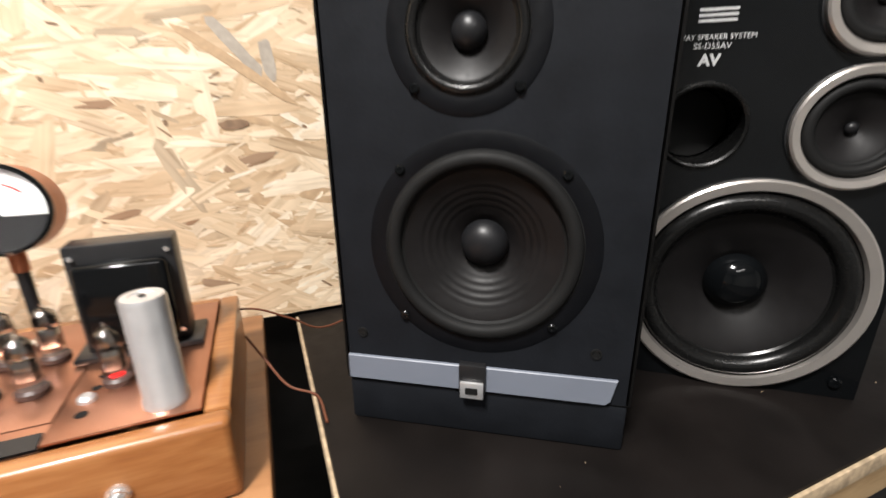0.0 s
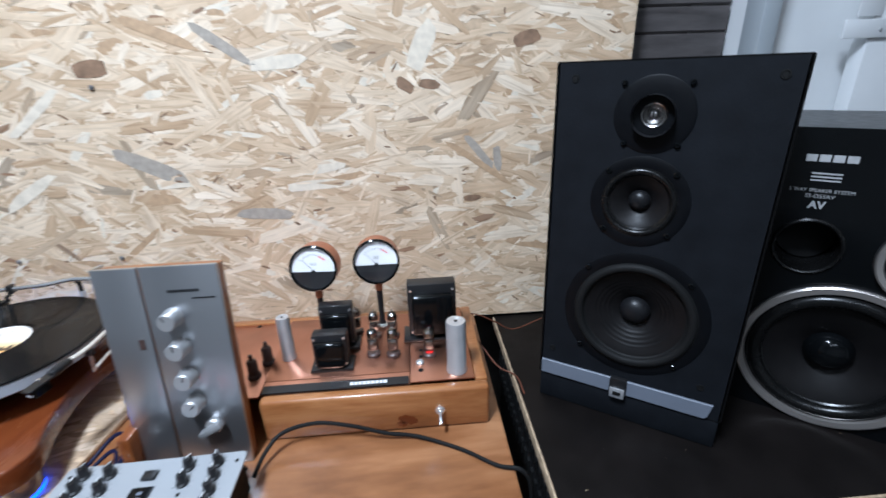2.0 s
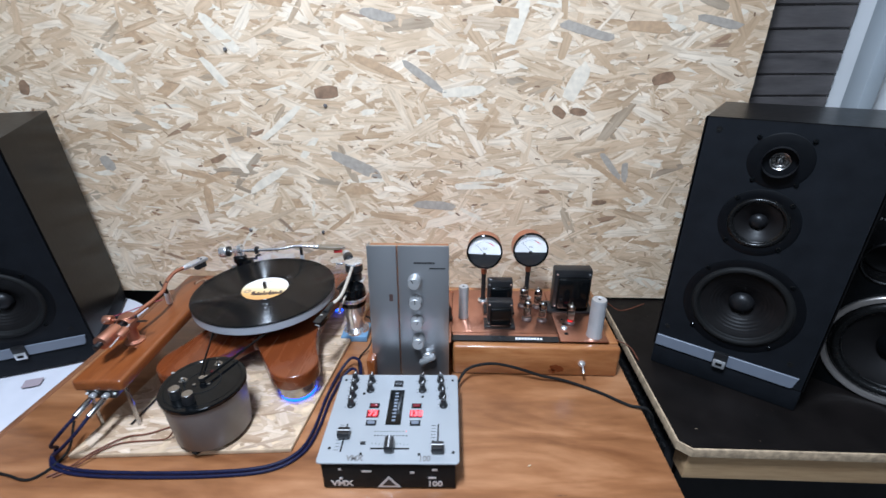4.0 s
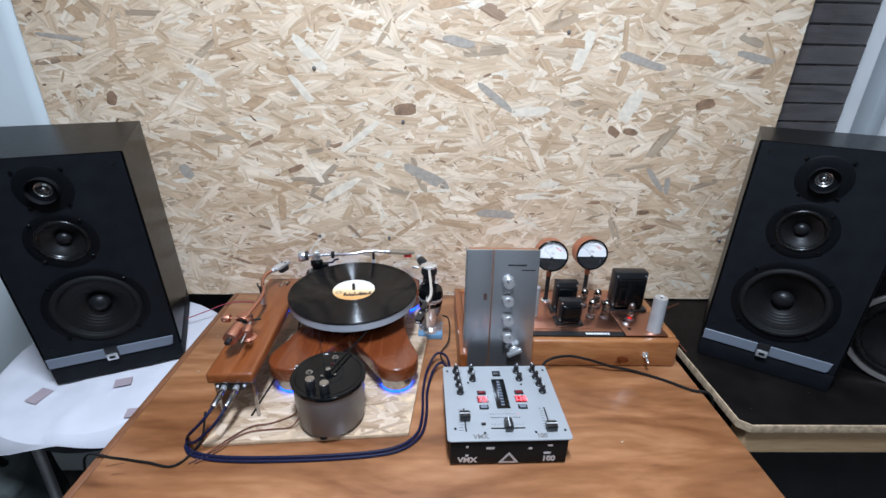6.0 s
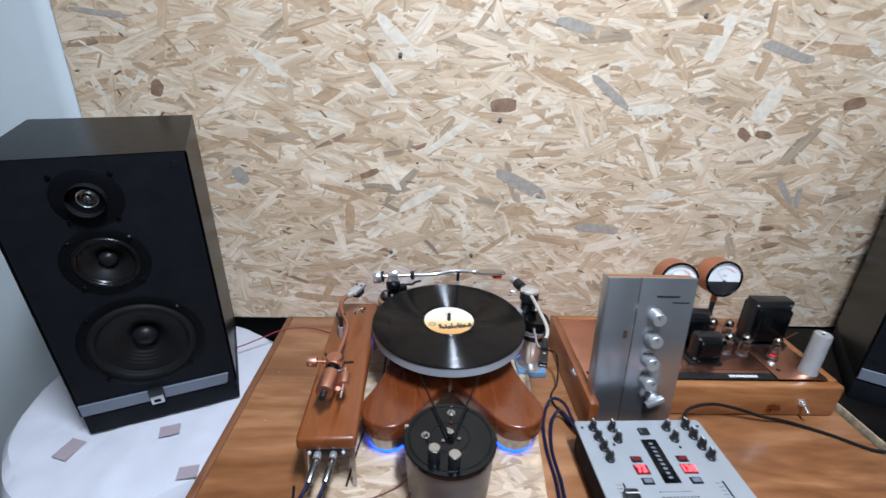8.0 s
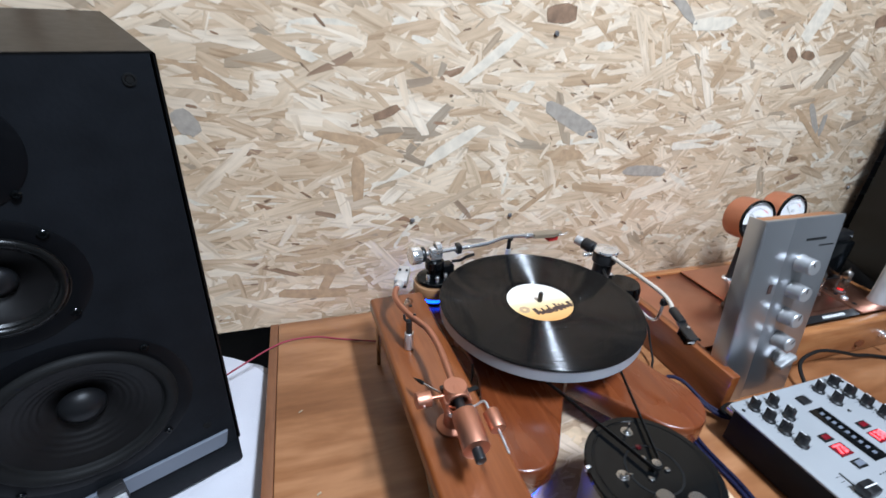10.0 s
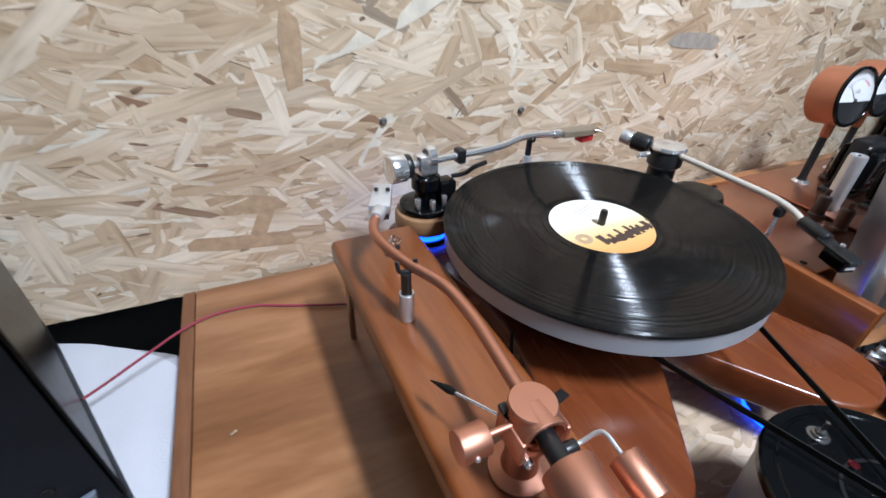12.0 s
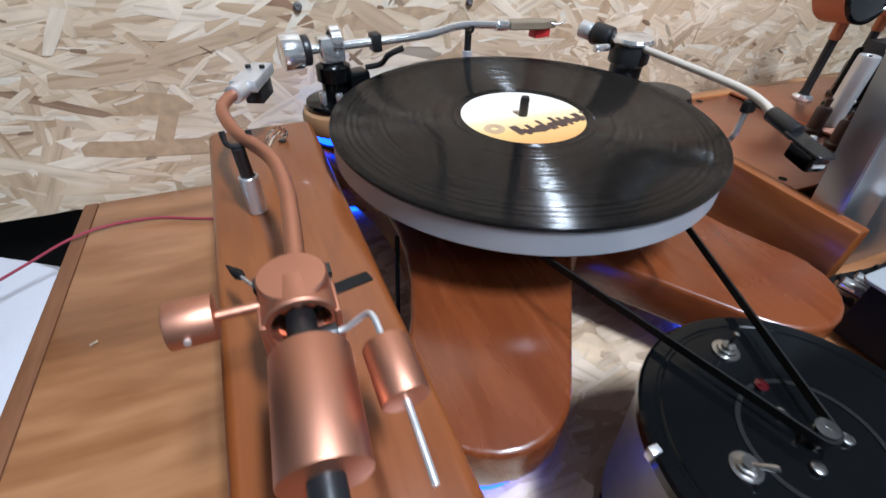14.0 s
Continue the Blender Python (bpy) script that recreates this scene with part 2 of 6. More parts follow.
def glow(name, colour, strength):
    mat, nt, b = nodes_of(name)
    b.inputs["Base Color"].default_value = (*[c * 0.5 for c in colour], 1)
    b.inputs["Emission Color"].default_value = (*colour, 1)
    b.inputs["Emission Strength"].default_value = strength
    return mat


def glass(name, colour=(1, 1, 1), rough=0.02):
    mat, nt, b = nodes_of(name)
    b.inputs["Base Color"].default_value = (*colour, 1)
    b.inputs["Transmission Weight"].default_value = 1.0
    b.inputs["Roughness"].default_value, b.inputs["IOR"].default_value = rough, 1.45
    return mat


def vinyl(name):
    """Black record vinyl: fine rings, gloss spread along the radius."""
    mat, nt, b = nodes_of(name)
    tc = nt.nodes.new("ShaderNodeTexCoord")
    ln = nt.nodes.new("ShaderNodeVectorMath")
    ln.operation = "LENGTH"
    nt.links.new(tc.outputs["Object"], ln.inputs[0])
    cx = nt.nodes.new("ShaderNodeCombineXYZ")
    nt.links.new(ln.outputs["Value"], cx.inputs["X"])
    n = nt.nodes.new("ShaderNodeTexNoise")
    n.inputs["Scale"].default_value, n.inputs["Detail"].default_value = 260, 6
    nt.links.new(cx.outputs[0], n.inputs["Vector"])
    mr = nt.nodes.new("ShaderNodeMapRange")
    mr.inputs["From Min"].default_value, mr.inputs["From Max"].default_value = 0.35, 0.65
    mr.inputs["To Min"].default_value, mr.inputs["To Max"].default_value = 0.13, 0.21
    nt.links.new(n.outputs["Fac"], mr.inputs["Value"])
    nt.links.new(mr.outputs["Result"], b.inputs["Roughness"])
    dust = nt.nodes.new("ShaderNodeTexNoise")
    dust.inputs["Scale"].default_value, dust.inputs["Detail"].default_value = 9, 5
    nt.links.new(tc.outputs["Object"], dust.inputs["Vector"])
    r = ramp_node(nt, [(0.4, (0.003, 0.003, 0.0035)), (0.75, (0.007, 0.007, 0.0075))])
    nt.links.new(dust.outputs["Fac"], r.inputs["Fac"])
    nt.links.new(r.outputs["Color"], b.inputs["Base Color"])
    # groove walls: the normal leans in and out along the radius, ring by ring
    flat = nt.nodes.new("ShaderNodeVectorMath")
    flat.operation = "MULTIPLY"
    flat.inputs[1].default_value = (1, 1, 0)
    nt.links.new(tc.outputs["Object"], flat.inputs[0])
    rad = nt.nodes.new("ShaderNodeVectorMath")
    rad.operation = "NORMALIZE"
    nt.links.new(flat.outputs[0], rad.inputs[0])
    ph = nt.nodes.new("ShaderNodeMath")
    ph.operation = "MULTIPLY"
    ph.inputs[1].default_value = 2 * math.pi / 0.00013
    nt.links.new(ln.outputs["Value"], ph.inputs[0])
    sn = nt.nodes.new("ShaderNodeMath")
    sn.operation = "SINE"
    nt.links.new(ph.outputs[0], sn.inputs[0])
    amp_r = nt.nodes.new("ShaderNodeMapRange")
    amp_r.inputs["From Min"].default_value, amp_r.inputs["From Max"].default_value = 0.35, 0.65
    amp_r.inputs["To Min"].default_value, amp_r.inputs["To Max"].default_value = 0.74, 1.0
    nt.links.new(n.outputs["Fac"], amp_r.inputs["Value"])
    steep = nt.nodes.new("ShaderNodeMapRange")
    steep.inputs["From Min"].default_value, steep.inputs["From Max"].default_value = -0.45, 0.45
    steep.inputs["To Min"].default_value, steep.inputs["To Max"].default_value = -1.0, 1.0
    nt.links.new(sn.outputs[0], steep.inputs["Value"])
    sl = nt.nodes.new("ShaderNodeMath")
    sl.operation = "MULTIPLY"
    nt.links.new(steep.outputs["Result"], sl.inputs[0])
    nt.links.new(amp_r.outputs["Result"], sl.inputs[1])
    lean = nt.nodes.new("ShaderNodeVectorMath")
    lean.operation = "SCALE"
    nt.links.new(rad.outputs[0], lean.inputs[0])
    nt.links.new(sl.outputs[0], lean.inputs["Scale"])
    geo = nt.nodes.new("ShaderNodeNewGeometry")
    add = nt.nodes.new("ShaderNodeVectorMath")
    add.operation = "ADD"
    nt.links.new(geo.outputs["Normal"], add.inputs[0])
    nt.links.new(lean.outputs[0], add.inputs[1])
    nrm = nt.nodes.new("ShaderNodeVectorMath")
    nrm.operation = "NORMALIZE"
    nt.links.new(add.outputs[0], nrm.inputs[0])
    nt.links.new(nrm.outputs[0], b.inputs["Normal"])
    # ring-wise gloss: loud and quiet passages of the groove
    bands = nt.nodes.new("ShaderNodeTexNoise")
    bands.inputs["Scale"].default_value, bands.inputs["Detail"].default_value = 420, 3
    nt.links.new(cx.outputs[0], bands.inputs["Vector"])
    gl = nt.nodes.new("ShaderNodeMapRange")
    gl.inputs["From Min"].default_value, gl.inputs["From Max"].default_value = 0.35, 0.65
    gl.inputs["To Min"].default_value, gl.inputs["To Max"].default_value = 0.10, 0.42
    nt.links.new(bands.outputs["Fac"], gl.inputs["Value"])
    nt.links.new(gl.outputs["Result"], b.inputs["Specular IOR Level"])
    return mat


def label_print(name):
    """Record label: pale at one side, amber at the other, a dark uneven skyline printed across."""
    mat, nt, b = nodes_of(name)
    tc = nt.nodes.new("ShaderNodeTexCoord")
    sp = nt.nodes.new("ShaderNodeSeparateXYZ")
    nt.links.new(tc.outputs["Object"], sp.inputs[0])
    mr = nt.nodes.new("ShaderNodeMapRange")
    mr.inputs["From Min"].default_value, mr.inputs["From Max"].default_value = -0.05, 0.05
    nt.links.new(sp.outputs["Y"], mr.inputs["Value"])
    r = ramp_node(nt, [(0.0, (0.70, 0.32, 0.10)), (0.25, (0.78, 0.46, 0.17)), (0.45, (0.83, 0.66, 0.38)), (0.6, (0.88, 0.80, 0.70)), (1.0, (0.86, 0.80, 0.74))])
    nt.links.new(mr.outputs["Result"], r.inputs["Fac"])
    nt.links.new(r.outputs["Color"], b.inputs["Base Color"])
    b.inputs["Roughness"].default_value = 0.45
    return mat


TAN = [(0.0, (0.5777, 0.4155, 0.2686)), (0.15, (0.6699, 0.4971, 0.3381)), (0.38, (0.7515, 0.5894, 0.4194)), (0.65, (0.8204, 0.6646, 0.4954)), (0.9, (0.901, 0.7738, 0.6185)), (0.96, (0.5544, 0.4049, 0.2686)), (0.985, (0.4388, 0.3583, 0.2686)), (1.0, (0.3466, 0.2078, 0.1284))]
M_STRAND = strand_material("pressed_strands", TAN, 0.46)
M_RESIN = plain("resin_between_strands", (0.55, 0.40, 0.26), 0.6, vary=0.3, scale=40, bump=0.4)
M_SDARK = plain("dark_brown_strand_and_gap", (0.27, 0.165, 0.10), 0.6, vary=0.3, scale=60, bump=0.3)
M_SGREY = plain("weathered_grey_strand", (0.40, 0.345, 0.285), 0.6, vary=0.14, scale=90, bump=0.3)
M_SPALE = plain("pale_strand", (0.78, 0.68, 0.54), 0.5, vary=0.12, scale=60, bump=0.3)
M_TABLE = wood("varnished_plywood", [(0.36, (0.105, 0.0364, 0.01247)), (0.44, (0.19, 0.0728, 0.02633)), (0.53, (0.285, 0.1188, 0.0462)), (0.63, (0.415, 0.1963, 0.08778))], (0.5, 2.0, 2.0), 0.32, 0.3, scale=0.7, fine_amount=0.13)
M_EDGE = wood("dark_edge_band", [(0.35, (0.102, 0.03825, 0.01704)), (0.6, (0.221, 0.0918, 0.0408))], (3.0, 0.6, 3.0), 0.45)
M_PINE = wood("oiled_pine", [(0.36, (0.1757, 0.05594, 0.01636)), (0.5, (0.2898, 0.1066, 0.0335)), (0.66, (0.399, 0.1731, 0.06232))], (0.6, 4.0, 4.0), 0.33, 0.4)
M_MAHOG = wood("red_brown_varnished_wood", [(0.36, (0.1086, 0.02385, 0.0066)), (0.52, (0.1463, 0.03445, 0.00924)), (0.68, (0.1888, 0.04876, 0.0132))], (4.0, 0.5, 4.0), 0.24, 0.35, bump=0.03)
M_PLANK = wood("orange_brown_varnished_wood", [(0.36, (0.1225, 0.03048, 0.006621)), (0.52, (0.1838, 0.04958, 0.01105)), (0.68, (0.2451, 0.07437, 0.01877))], (4.0, 0.45, 4.0), 0.33, 0.4, bump=0.06)
M_OAK = wood("pale_turned_wood", [(0.36, (0.24, 0.115, 0.05)), (0.66, (0.41, 0.23, 0.115))], (1.0, 1.0, 6.0), 0.4, 0.2)
M_GREYWOOD = wood("grey_brown_wood", [(0.36, (0.15, 0.115, 0.075)), (0.66, (0.27, 0.215, 0.15))], (0.5, 4.0, 4.0), 0.4)
M_RAW = wood("raw_softwood", [(0.36, (0.42, 0.25, 0.12)), (0.66, (0.62, 0.42, 0.23))], (0.5, 4.0, 4.0), 0.6)
M_COPPER = plain("brushed_copper", (0.60, 0.285, 0.19), 0.46, 1.0, vary=0.04, scale=30, bump=0.03, bump_scale=500, rough_vary=0.03)
M_COPDECK = plain("copper_sheet", (0.58, 0.29, 0.20), 0.33, 1.0, vary=0.12, scale=12, bump=0.03)
M_COPPAINT = plain("copper_painted_steel", (0.46, 0.17, 0.085), 0.42, 0.35, vary=0.08, scale=25)
M_CHROME = plain("chrome", (0.84, 0.84, 0.84), 0.17, 0.85, vary=0.05, rough_vary=0.06)
M_ALU = plain("satin_aluminium", (0.70, 0.70, 0.71), 0.36, 0.72, vary=0.08, scale=40)
M_BRUSHED = plain("brushed_aluminium_panel", (0.47, 0.48, 0.50), 0.30, 0.9, vary=0.025, scale=5, rough_vary=0.02)
M_KNOB = plain("satin_knob_metal", (0.50, 0.50, 0.50), 0.42, 0.7, vary=0.04, scale=40, rough_vary=0.04)
M_NICKEL = plain("dull_nickel", (0.42, 0.41, 0.40), 0.24, 1.0, vary=0.08, scale=30, rough_vary=0.06)
M_SILVERTXT = plain("silver_print", (0.62, 0.62, 0.62), 0.4, 0.5)
M_BLACK = plain("satin_black_plastic", (0.012, 0.012, 0.013), 0.35, vary=0.2)
M_BLACKGLOSS = plain("gloss_black_acrylic", (0.003, 0.0035, 0.004), 0.11, vary=0.2, rough_vary=0.06, spec=0.25)
# same strand surface in darker tones, for the turntable base board
M_BASESTRAND = strand_material("darker_pressed_strands", [(0.0, (0.3996, 0.2725, 0.1767)), (0.3, (0.5184, 0.387, 0.2736)), (0.65, (0.6048, 0.4687, 0.3477)), (0.92, (0.7128, 0.5777, 0.456)), (1.0, (0.3564, 0.2507, 0.171))])
M_RUBBER = plain("black_rubber", (0.009, 0.009, 0.009), 0.6, vary=0.2, spec=0.14)
M_VENEER = plain("black_ash_veneer", (0.0074, 0.0085, 0.0107), 0.6, vary=0.2, scale=30, bump=0.2, bump_scale=220, spec=0.12)
M_CABSIDE = plain("black_vinyl_wrap", (0.0042, 0.0040, 0.0040), 0.32, vary=0.2, scale=25, bump=0.05, bump_scale=120, rough_vary=0.05, spec=0.14)
M_CONE = plain("dark_cone_paper", (0.0062, 0.0056, 0.0058), 0.46, vary=0.2, scale=50, spec=0.24)
M_FLANGE = plain("satin_black_driver_flange", (0.0024, 0.0028, 0.0038), 0.45, vary=0.2, scale=40, spec=0.16)
M_GLOSSRUBBER = plain("shiny_black_rubber", (0.005, 0.005, 0.005), 0.26, vary=0.2, spec=0.38)
M_CAP = plain("grey_dust_cap", (0.008, 0.0082, 0.0092), 0.4, vary=0.12, spec=0.3)
M_GREYBAR = plain("grey_blue_trim", (0.15, 0.168, 0.205), 0.45, 0.0, vary=0.05)
M_BOARD = plain("black_film_board", (0.0065, 0.0052, 0.0048), 0.42, vary=0.35, scale=14, bump=0.12, bump_scale=160, spec=0.11)
M_CHIP = plain("chipped_board_edge", (0.42, 0.31, 0.20), 0.8, vary=0.35, scale=90, bump=0.6)
M_LEFTWALL = plain("pale_glossy_wall_paint", (0.66, 0.71, 0.72), 0.4, vary=0.06, scale=4, bump=0.15, bump_scale=40)
M_STAN = plain("orange_tan_strand", (0.50, 0.335, 0.20), 0.6, vary=0.14, scale=90, bump=0.3)
M_WHITE = plain("white_wall_paint", (0.78, 0.79, 0.79), 0.6, vary=0.06, scale=5, bump=0.15, bump_scale=60)
M_GREYWALL = plain("grey_white_wall_paint", (0.35, 0.38, 0.40), 0.55, vary=0.07, scale=4, bump=0.15, bump_scale=60)
M_RING = plain("bright_metal_ring", (0.60, 0.555, 0.52), 0.30, 0.85, vary=0.05, rough_vary=0.05)
M_WALLS = plain("room_wall_paint", (0.44, 0.44, 0.43), 0.7, vary=0.06, scale=3)
M_FLOOR = plain("dark_floor", (0.045, 0.042, 0.04), 0.6, vary=0.3, scale=6)
M_SLAT = wood("dark_grey_brown_slats", [(0.36, (0.050, 0.044, 0.043)), (0.66, (0.11, 0.098, 0.096))], (0.6, 4.0, 4.0), 0.4)
M_CLOTH = plain("white_cotton_cloth", (0.62, 0.61, 0.65), 0.85, vary=0.05, scale=10, bump=0.4, bump_scale=400)
M_PATCH = plain("grey_lilac_print", (0.36, 0.29, 0.31), 0.85, vary=0.05)
M_VINYL = vinyl("black_vinyl")
M_LABEL = label_print("record_label_print")
M_PLATTER = plain("frosted_grey_acrylic", (0.34, 0.355, 0.385), 0.35, vary=0.06)
M_GREYCAN = plain("metallic_grey_paint", (0.19, 0.182, 0.178), 0.4, 0.35, vary=0.08)
M_MIXTOP = plain("light_grey_panel", (0.305, 0.315, 0.325), 0.4, vary=0.04)
M_PAPER = plain("meter_face", (0.62, 0.61, 0.60), 0.5, vary=0.02)
M_RED = plain("red_ink", (0.55, 0.03, 0.03), 0.5)
M_WHITEINK = plain("white_ink", (0.80, 0.80, 0.80), 0.5, vary=0.02)
M_CREAM = plain("cream_painted_arm", (0.55, 0.49, 0.42), 0.35, vary=0.05)
M_BLUECABLE = plain("dark_blue_braid", (0.008, 0.009, 0.032), 0.5, vary=0.3, scale=200, spec=0.15)
M_BROWNWIRE = plain("brown_wire", (0.13, 0.04, 0.02), 0.5)
M_PINKWIRE = plain("red_pink_wire", (0.30, 0.04, 0.065), 0.45)
M_GLASS = glass("clear_glass")
M_LED_BLUE = glow("blue_led", (0.012, 0.06, 1.0), 6.5)
M_LED_RED = glow("red_led", (1.0, 0.02, 0.02), 0.7)
M_DIGIT = glow("red_digits", (1.0, 0.06, 0.07), 4)
M_WINDOW = plain("dark_red_display", (0.16, 0.008, 0.014), 0.2)
M_GETTER = plain("dark_silver_mirror", (0.35, 0.33, 0.32), 0.1, 1.0, vary=0.05)
M_BAKE = plain("brown_tube_base", (0.06, 0.035, 0.03), 0.4)


# ---- strand board ----
def strand_mesh(name, x0, x1, y0, y1, count, mats, seed, size=1.0, special=()):
    """Overlapping thin wood strands lying in the xy plane, z up out of the board; each keeps its own grain direction."""
    rnd = random.Random(seed)
    verts, faces, uvs, mat_ids = [], [], [], []

    def strand(cx, cy, L, W, ang, z, mid):
        ca, sa = math.cos(ang), math.sin(ang)
        k0, k1 = rnd.uniform(-0.3, 0.3) * W, rnd.uniform(-0.3, 0.3) * W
        pts = [(-L / 2 + rnd.uniform(0, 0.10) * L, -W / 2 * rnd.uniform(0.5, 1)), (-L * 0.2, -W / 2 * rnd.uniform(0.85, 1.1)), (L * 0.22, -W / 2 * rnd.uniform(0.85, 1.1)),
               (L / 2 - rnd.uniform(0, 0.12) * L, -W / 2 * rnd.uniform(0.4, 1)), (L / 2, k0), (L / 2 - rnd.uniform(0, 0.15) * L, W / 2 * rnd.uniform(0.4, 1)),
               (L * 0.2, W / 2 * rnd.uniform(0.85, 1.1)), (-L * 0.2, W / 2 * rnd.uniform(0.85, 1.1)), (-L / 2 + rnd.uniform(0, 0.12) * L, W / 2 * rnd.uniform(0.5, 1)), (-L / 2, k1)]
        tl, tw = rnd.uniform(-0.003, 0.003), rnd.uniform(-0.013, 0.013)
        base = len(verts)
        ou, ov = rnd.uniform(0, 5), rnd.uniform(0, 5)
        for px, py in pts:
            x = min(max(cx + ca * px - sa * py, x0), x1)
            y = min(max(cy + sa * px + ca * py, y0), y1)
            verts.append((x, y, z + tl * px + tw * py))
            uvs.append((px + ou, py + ov))
        faces.append(tuple(range(base, base + len(pts))))
        mat_ids.append(mid)

    odd = {0: 4, 1: 4, 2: 3, 3: 3}
    for i in range(count):
        s = rnd.random()
        if s < 0.34:
            L, W = rnd.uniform(0.06, 0.14) * size, rnd.uniform(0.010, 0.028) * size
        elif s < 0.8:
            L, W = rnd.uniform(0.03, 0.08) * size, rnd.uniform(0.005, 0.016) * size
        else:
            L, W = rnd.uniform(0.012, 0.035) * size, rnd.uniform(0.002, 0.006) * size
        depth = 0.0002 + 0.0007 * (i / count) + (0.0002 if s >= 0.8 else 0)
        strand(rnd.uniform(x0, x1), rnd.uniform(y0, y1), L, W, rnd.gauss(0, 0.42) if rnd.random() < 0.85 else rnd.uniform(0, 3.14), depth, odd.get(int(rnd.random() * 60), 0) if len(mats) > 3 else 0)
    if len(mats) > 3:
        # tiny dark slivers laid on top, painting the dark gaps between strands
        for i in range(260):
            strand(rnd.uniform(x0, x1), rnd.uniform(y0, y1), rnd.uniform(0.006, 0.022), rnd.uniform(0.0015, 0.005), rnd.gauss(0, 0.6), 0.00115, 1)
    for cx, cy, L, W, ang, mid in special:
        strand(cx, cy, L, W, radians(ang), 0.0012, mid)
    me = bpy.data.meshes.new(name)
    me.from_pydata(verts, [], faces)
    layer = me.uv_layers.new(name="UVMap")
    for i, loop in enumerate(me.loops):
        layer.data[i].uv = uvs[loop.vertex_index]
    for m in mats:
        me.materials.append(m)
    me.polygons.foreach_set("material_index", mat_ids)
    return me


WALL_L, WALL_R, WALL_TOP = -0.643, 1.180, 1.95
wall = part("wall_strand_board", box(WALL_L, WALL_R, 0.0, 0.018, 0.739, WALL_TOP), M_RESIN)
tagged(wall, "pale tan oriented strand board panel screwed upright behind the table", "wall panel", kind="structure")
MARKS = [(0.235, 1.27, 0.055, 0.028, 8, 1), (0.29, 1.10, 0.135, 0.028, -24, 2), (0.80, 1.29, 0.085, 0.036, 62, 3), (0.765, 1.225, 0.035, 0.02, -30, 1), (0.81, 1.225, 0.04, 0.016, -10, 1),
         (0.985, 1.295, 0.05, 0.026, 12, 1), (0.90, 1.10, 0.085, 0.014, -50, 2), (0.935, 1.085, 0.05, 0.015, -85, 2), (0.885, 1.01, 0.036, 0.013, 4, 1), (0.478, 1.0, 0.11, 0.022, -5, 2),
         (-0.476, 1.282, 0.035, 0.026, 70, 1), (-0.56, 1.415, 0.11, 0.010, -6, 2), (1.08, 1.405, 0.10, 0.017, -12, 2), (0.46, 1.30, 0.12, 0.018, -36, 2), (0.55, 1.27, 0.10, 0.022, 3, 3), (-0.185, 0.80, 0.12, 0.020, -6, 4),
         (0.66, 1.41, 0.09, 0.03, 70, 3), (0.12, 1.20, 0.13, 0.016, 38, 3)]
LONG_MARKS = [(0.363, 1.319, 0.13, 0.018, -23, 4), (0.808, 1.39, 0.122, 0.018, -16, 2), (0.364, 1.424, 0.078, 0.02, -13, 2), (0.935, 1.397, 0.098, 0.022, -4, 4), (0.648, 1.426, 0.079, 0.018, -9, 4), (-0.25, 1.34, 0.076, 0.02, -36, 3),
              (-0.016, 1.313, 0.081, 0.018, -51, 3), (0.90, 1.078, 0.161, 0.012, -35, 4), (-0.113, 1.076, 0.104, 0.014, -12, 4), (-0.099, 1.009, 0.078, 0.022, -94, 4), (0.064, 1.063, 0.127, 0.02, 31, 3), (-0.16, 0.822, 0.063, 0.017, 62, 4), (-0.334, 1.104, 0.041, 0.03, -59, 2), (-0.049, 1.116, 0.046, 0.014, 22, 1)]
strands = new("wood_strand_surface", strand_mesh("wood_strand_surface", WALL_L, WALL_R, 0.739, WALL_TOP, 12500, [M_STRAND, M_SDARK, M_SGREY, M_SPALE, M_STAN], 7, 1.0, MARKS + LONG_MARKS))
strands.matrix_world = pose(0, 0, 0, 90)
tagged(strands, "pressed tan, cream and grey-brown wood strands", "wood strands", kind="stuff")

# ---- room shell ----
def shell(name, bm, mat, label, cat):
    return tagged(part(name, bm, mat), label, cat, kind="structure")


shell("floor", box(-2.2, 2.8, -3.6, 0.3, -0.1, 0.0), M_FLOOR, "dark worn floor below the table", "floor")
# Unseen ceiling, side walls and rear wall, added to bounce light back in
shell("ceiling", box(-2.2, 2.8, -3.6, 0.3, 2.5, 2.6), M_WHITE, "plain white ceiling out of view, added to bounce light", "ceiling")
shell("wall_left", box(-2.2, -2.1, -3.6, 0.3, 0, 2.5), M_WALLS, "plain pale wall out of view, added to bounce light", "wall")
shell("wall_right", box(2.7, 2.8, -3.6, 0.3, 0, 2.5), M_WALLS, "plain pale wall out of view, added to bounce light", "wall")
shell("wall_behind", box(-2.1, 2.7, -3.6, -3.5, 0, 2.5), M_WALLS, "plain pale wall out of view, added to bounce light", "wall")
shell("wall_back", box(-2.1, 2.7, 0.2, 0.3, 0, 2.5), M_FLOOR, "dark back wall behind the board", "wall")
shell("wall_white_left", box(-2.1, WALL_L - 0.001, -0.006, 0.199, 0.0, 2.499, 0.035, 5), M_LEFTWALL, "pale grey-white painted wall beside the strand board", "wall")
shell("wall_white_right", box(1.396, 2.69, 0.02, 0.199, 0.0, 2.499), M_WHITE, "pale grey-white painted wall behind the loudspeakers", "wall")

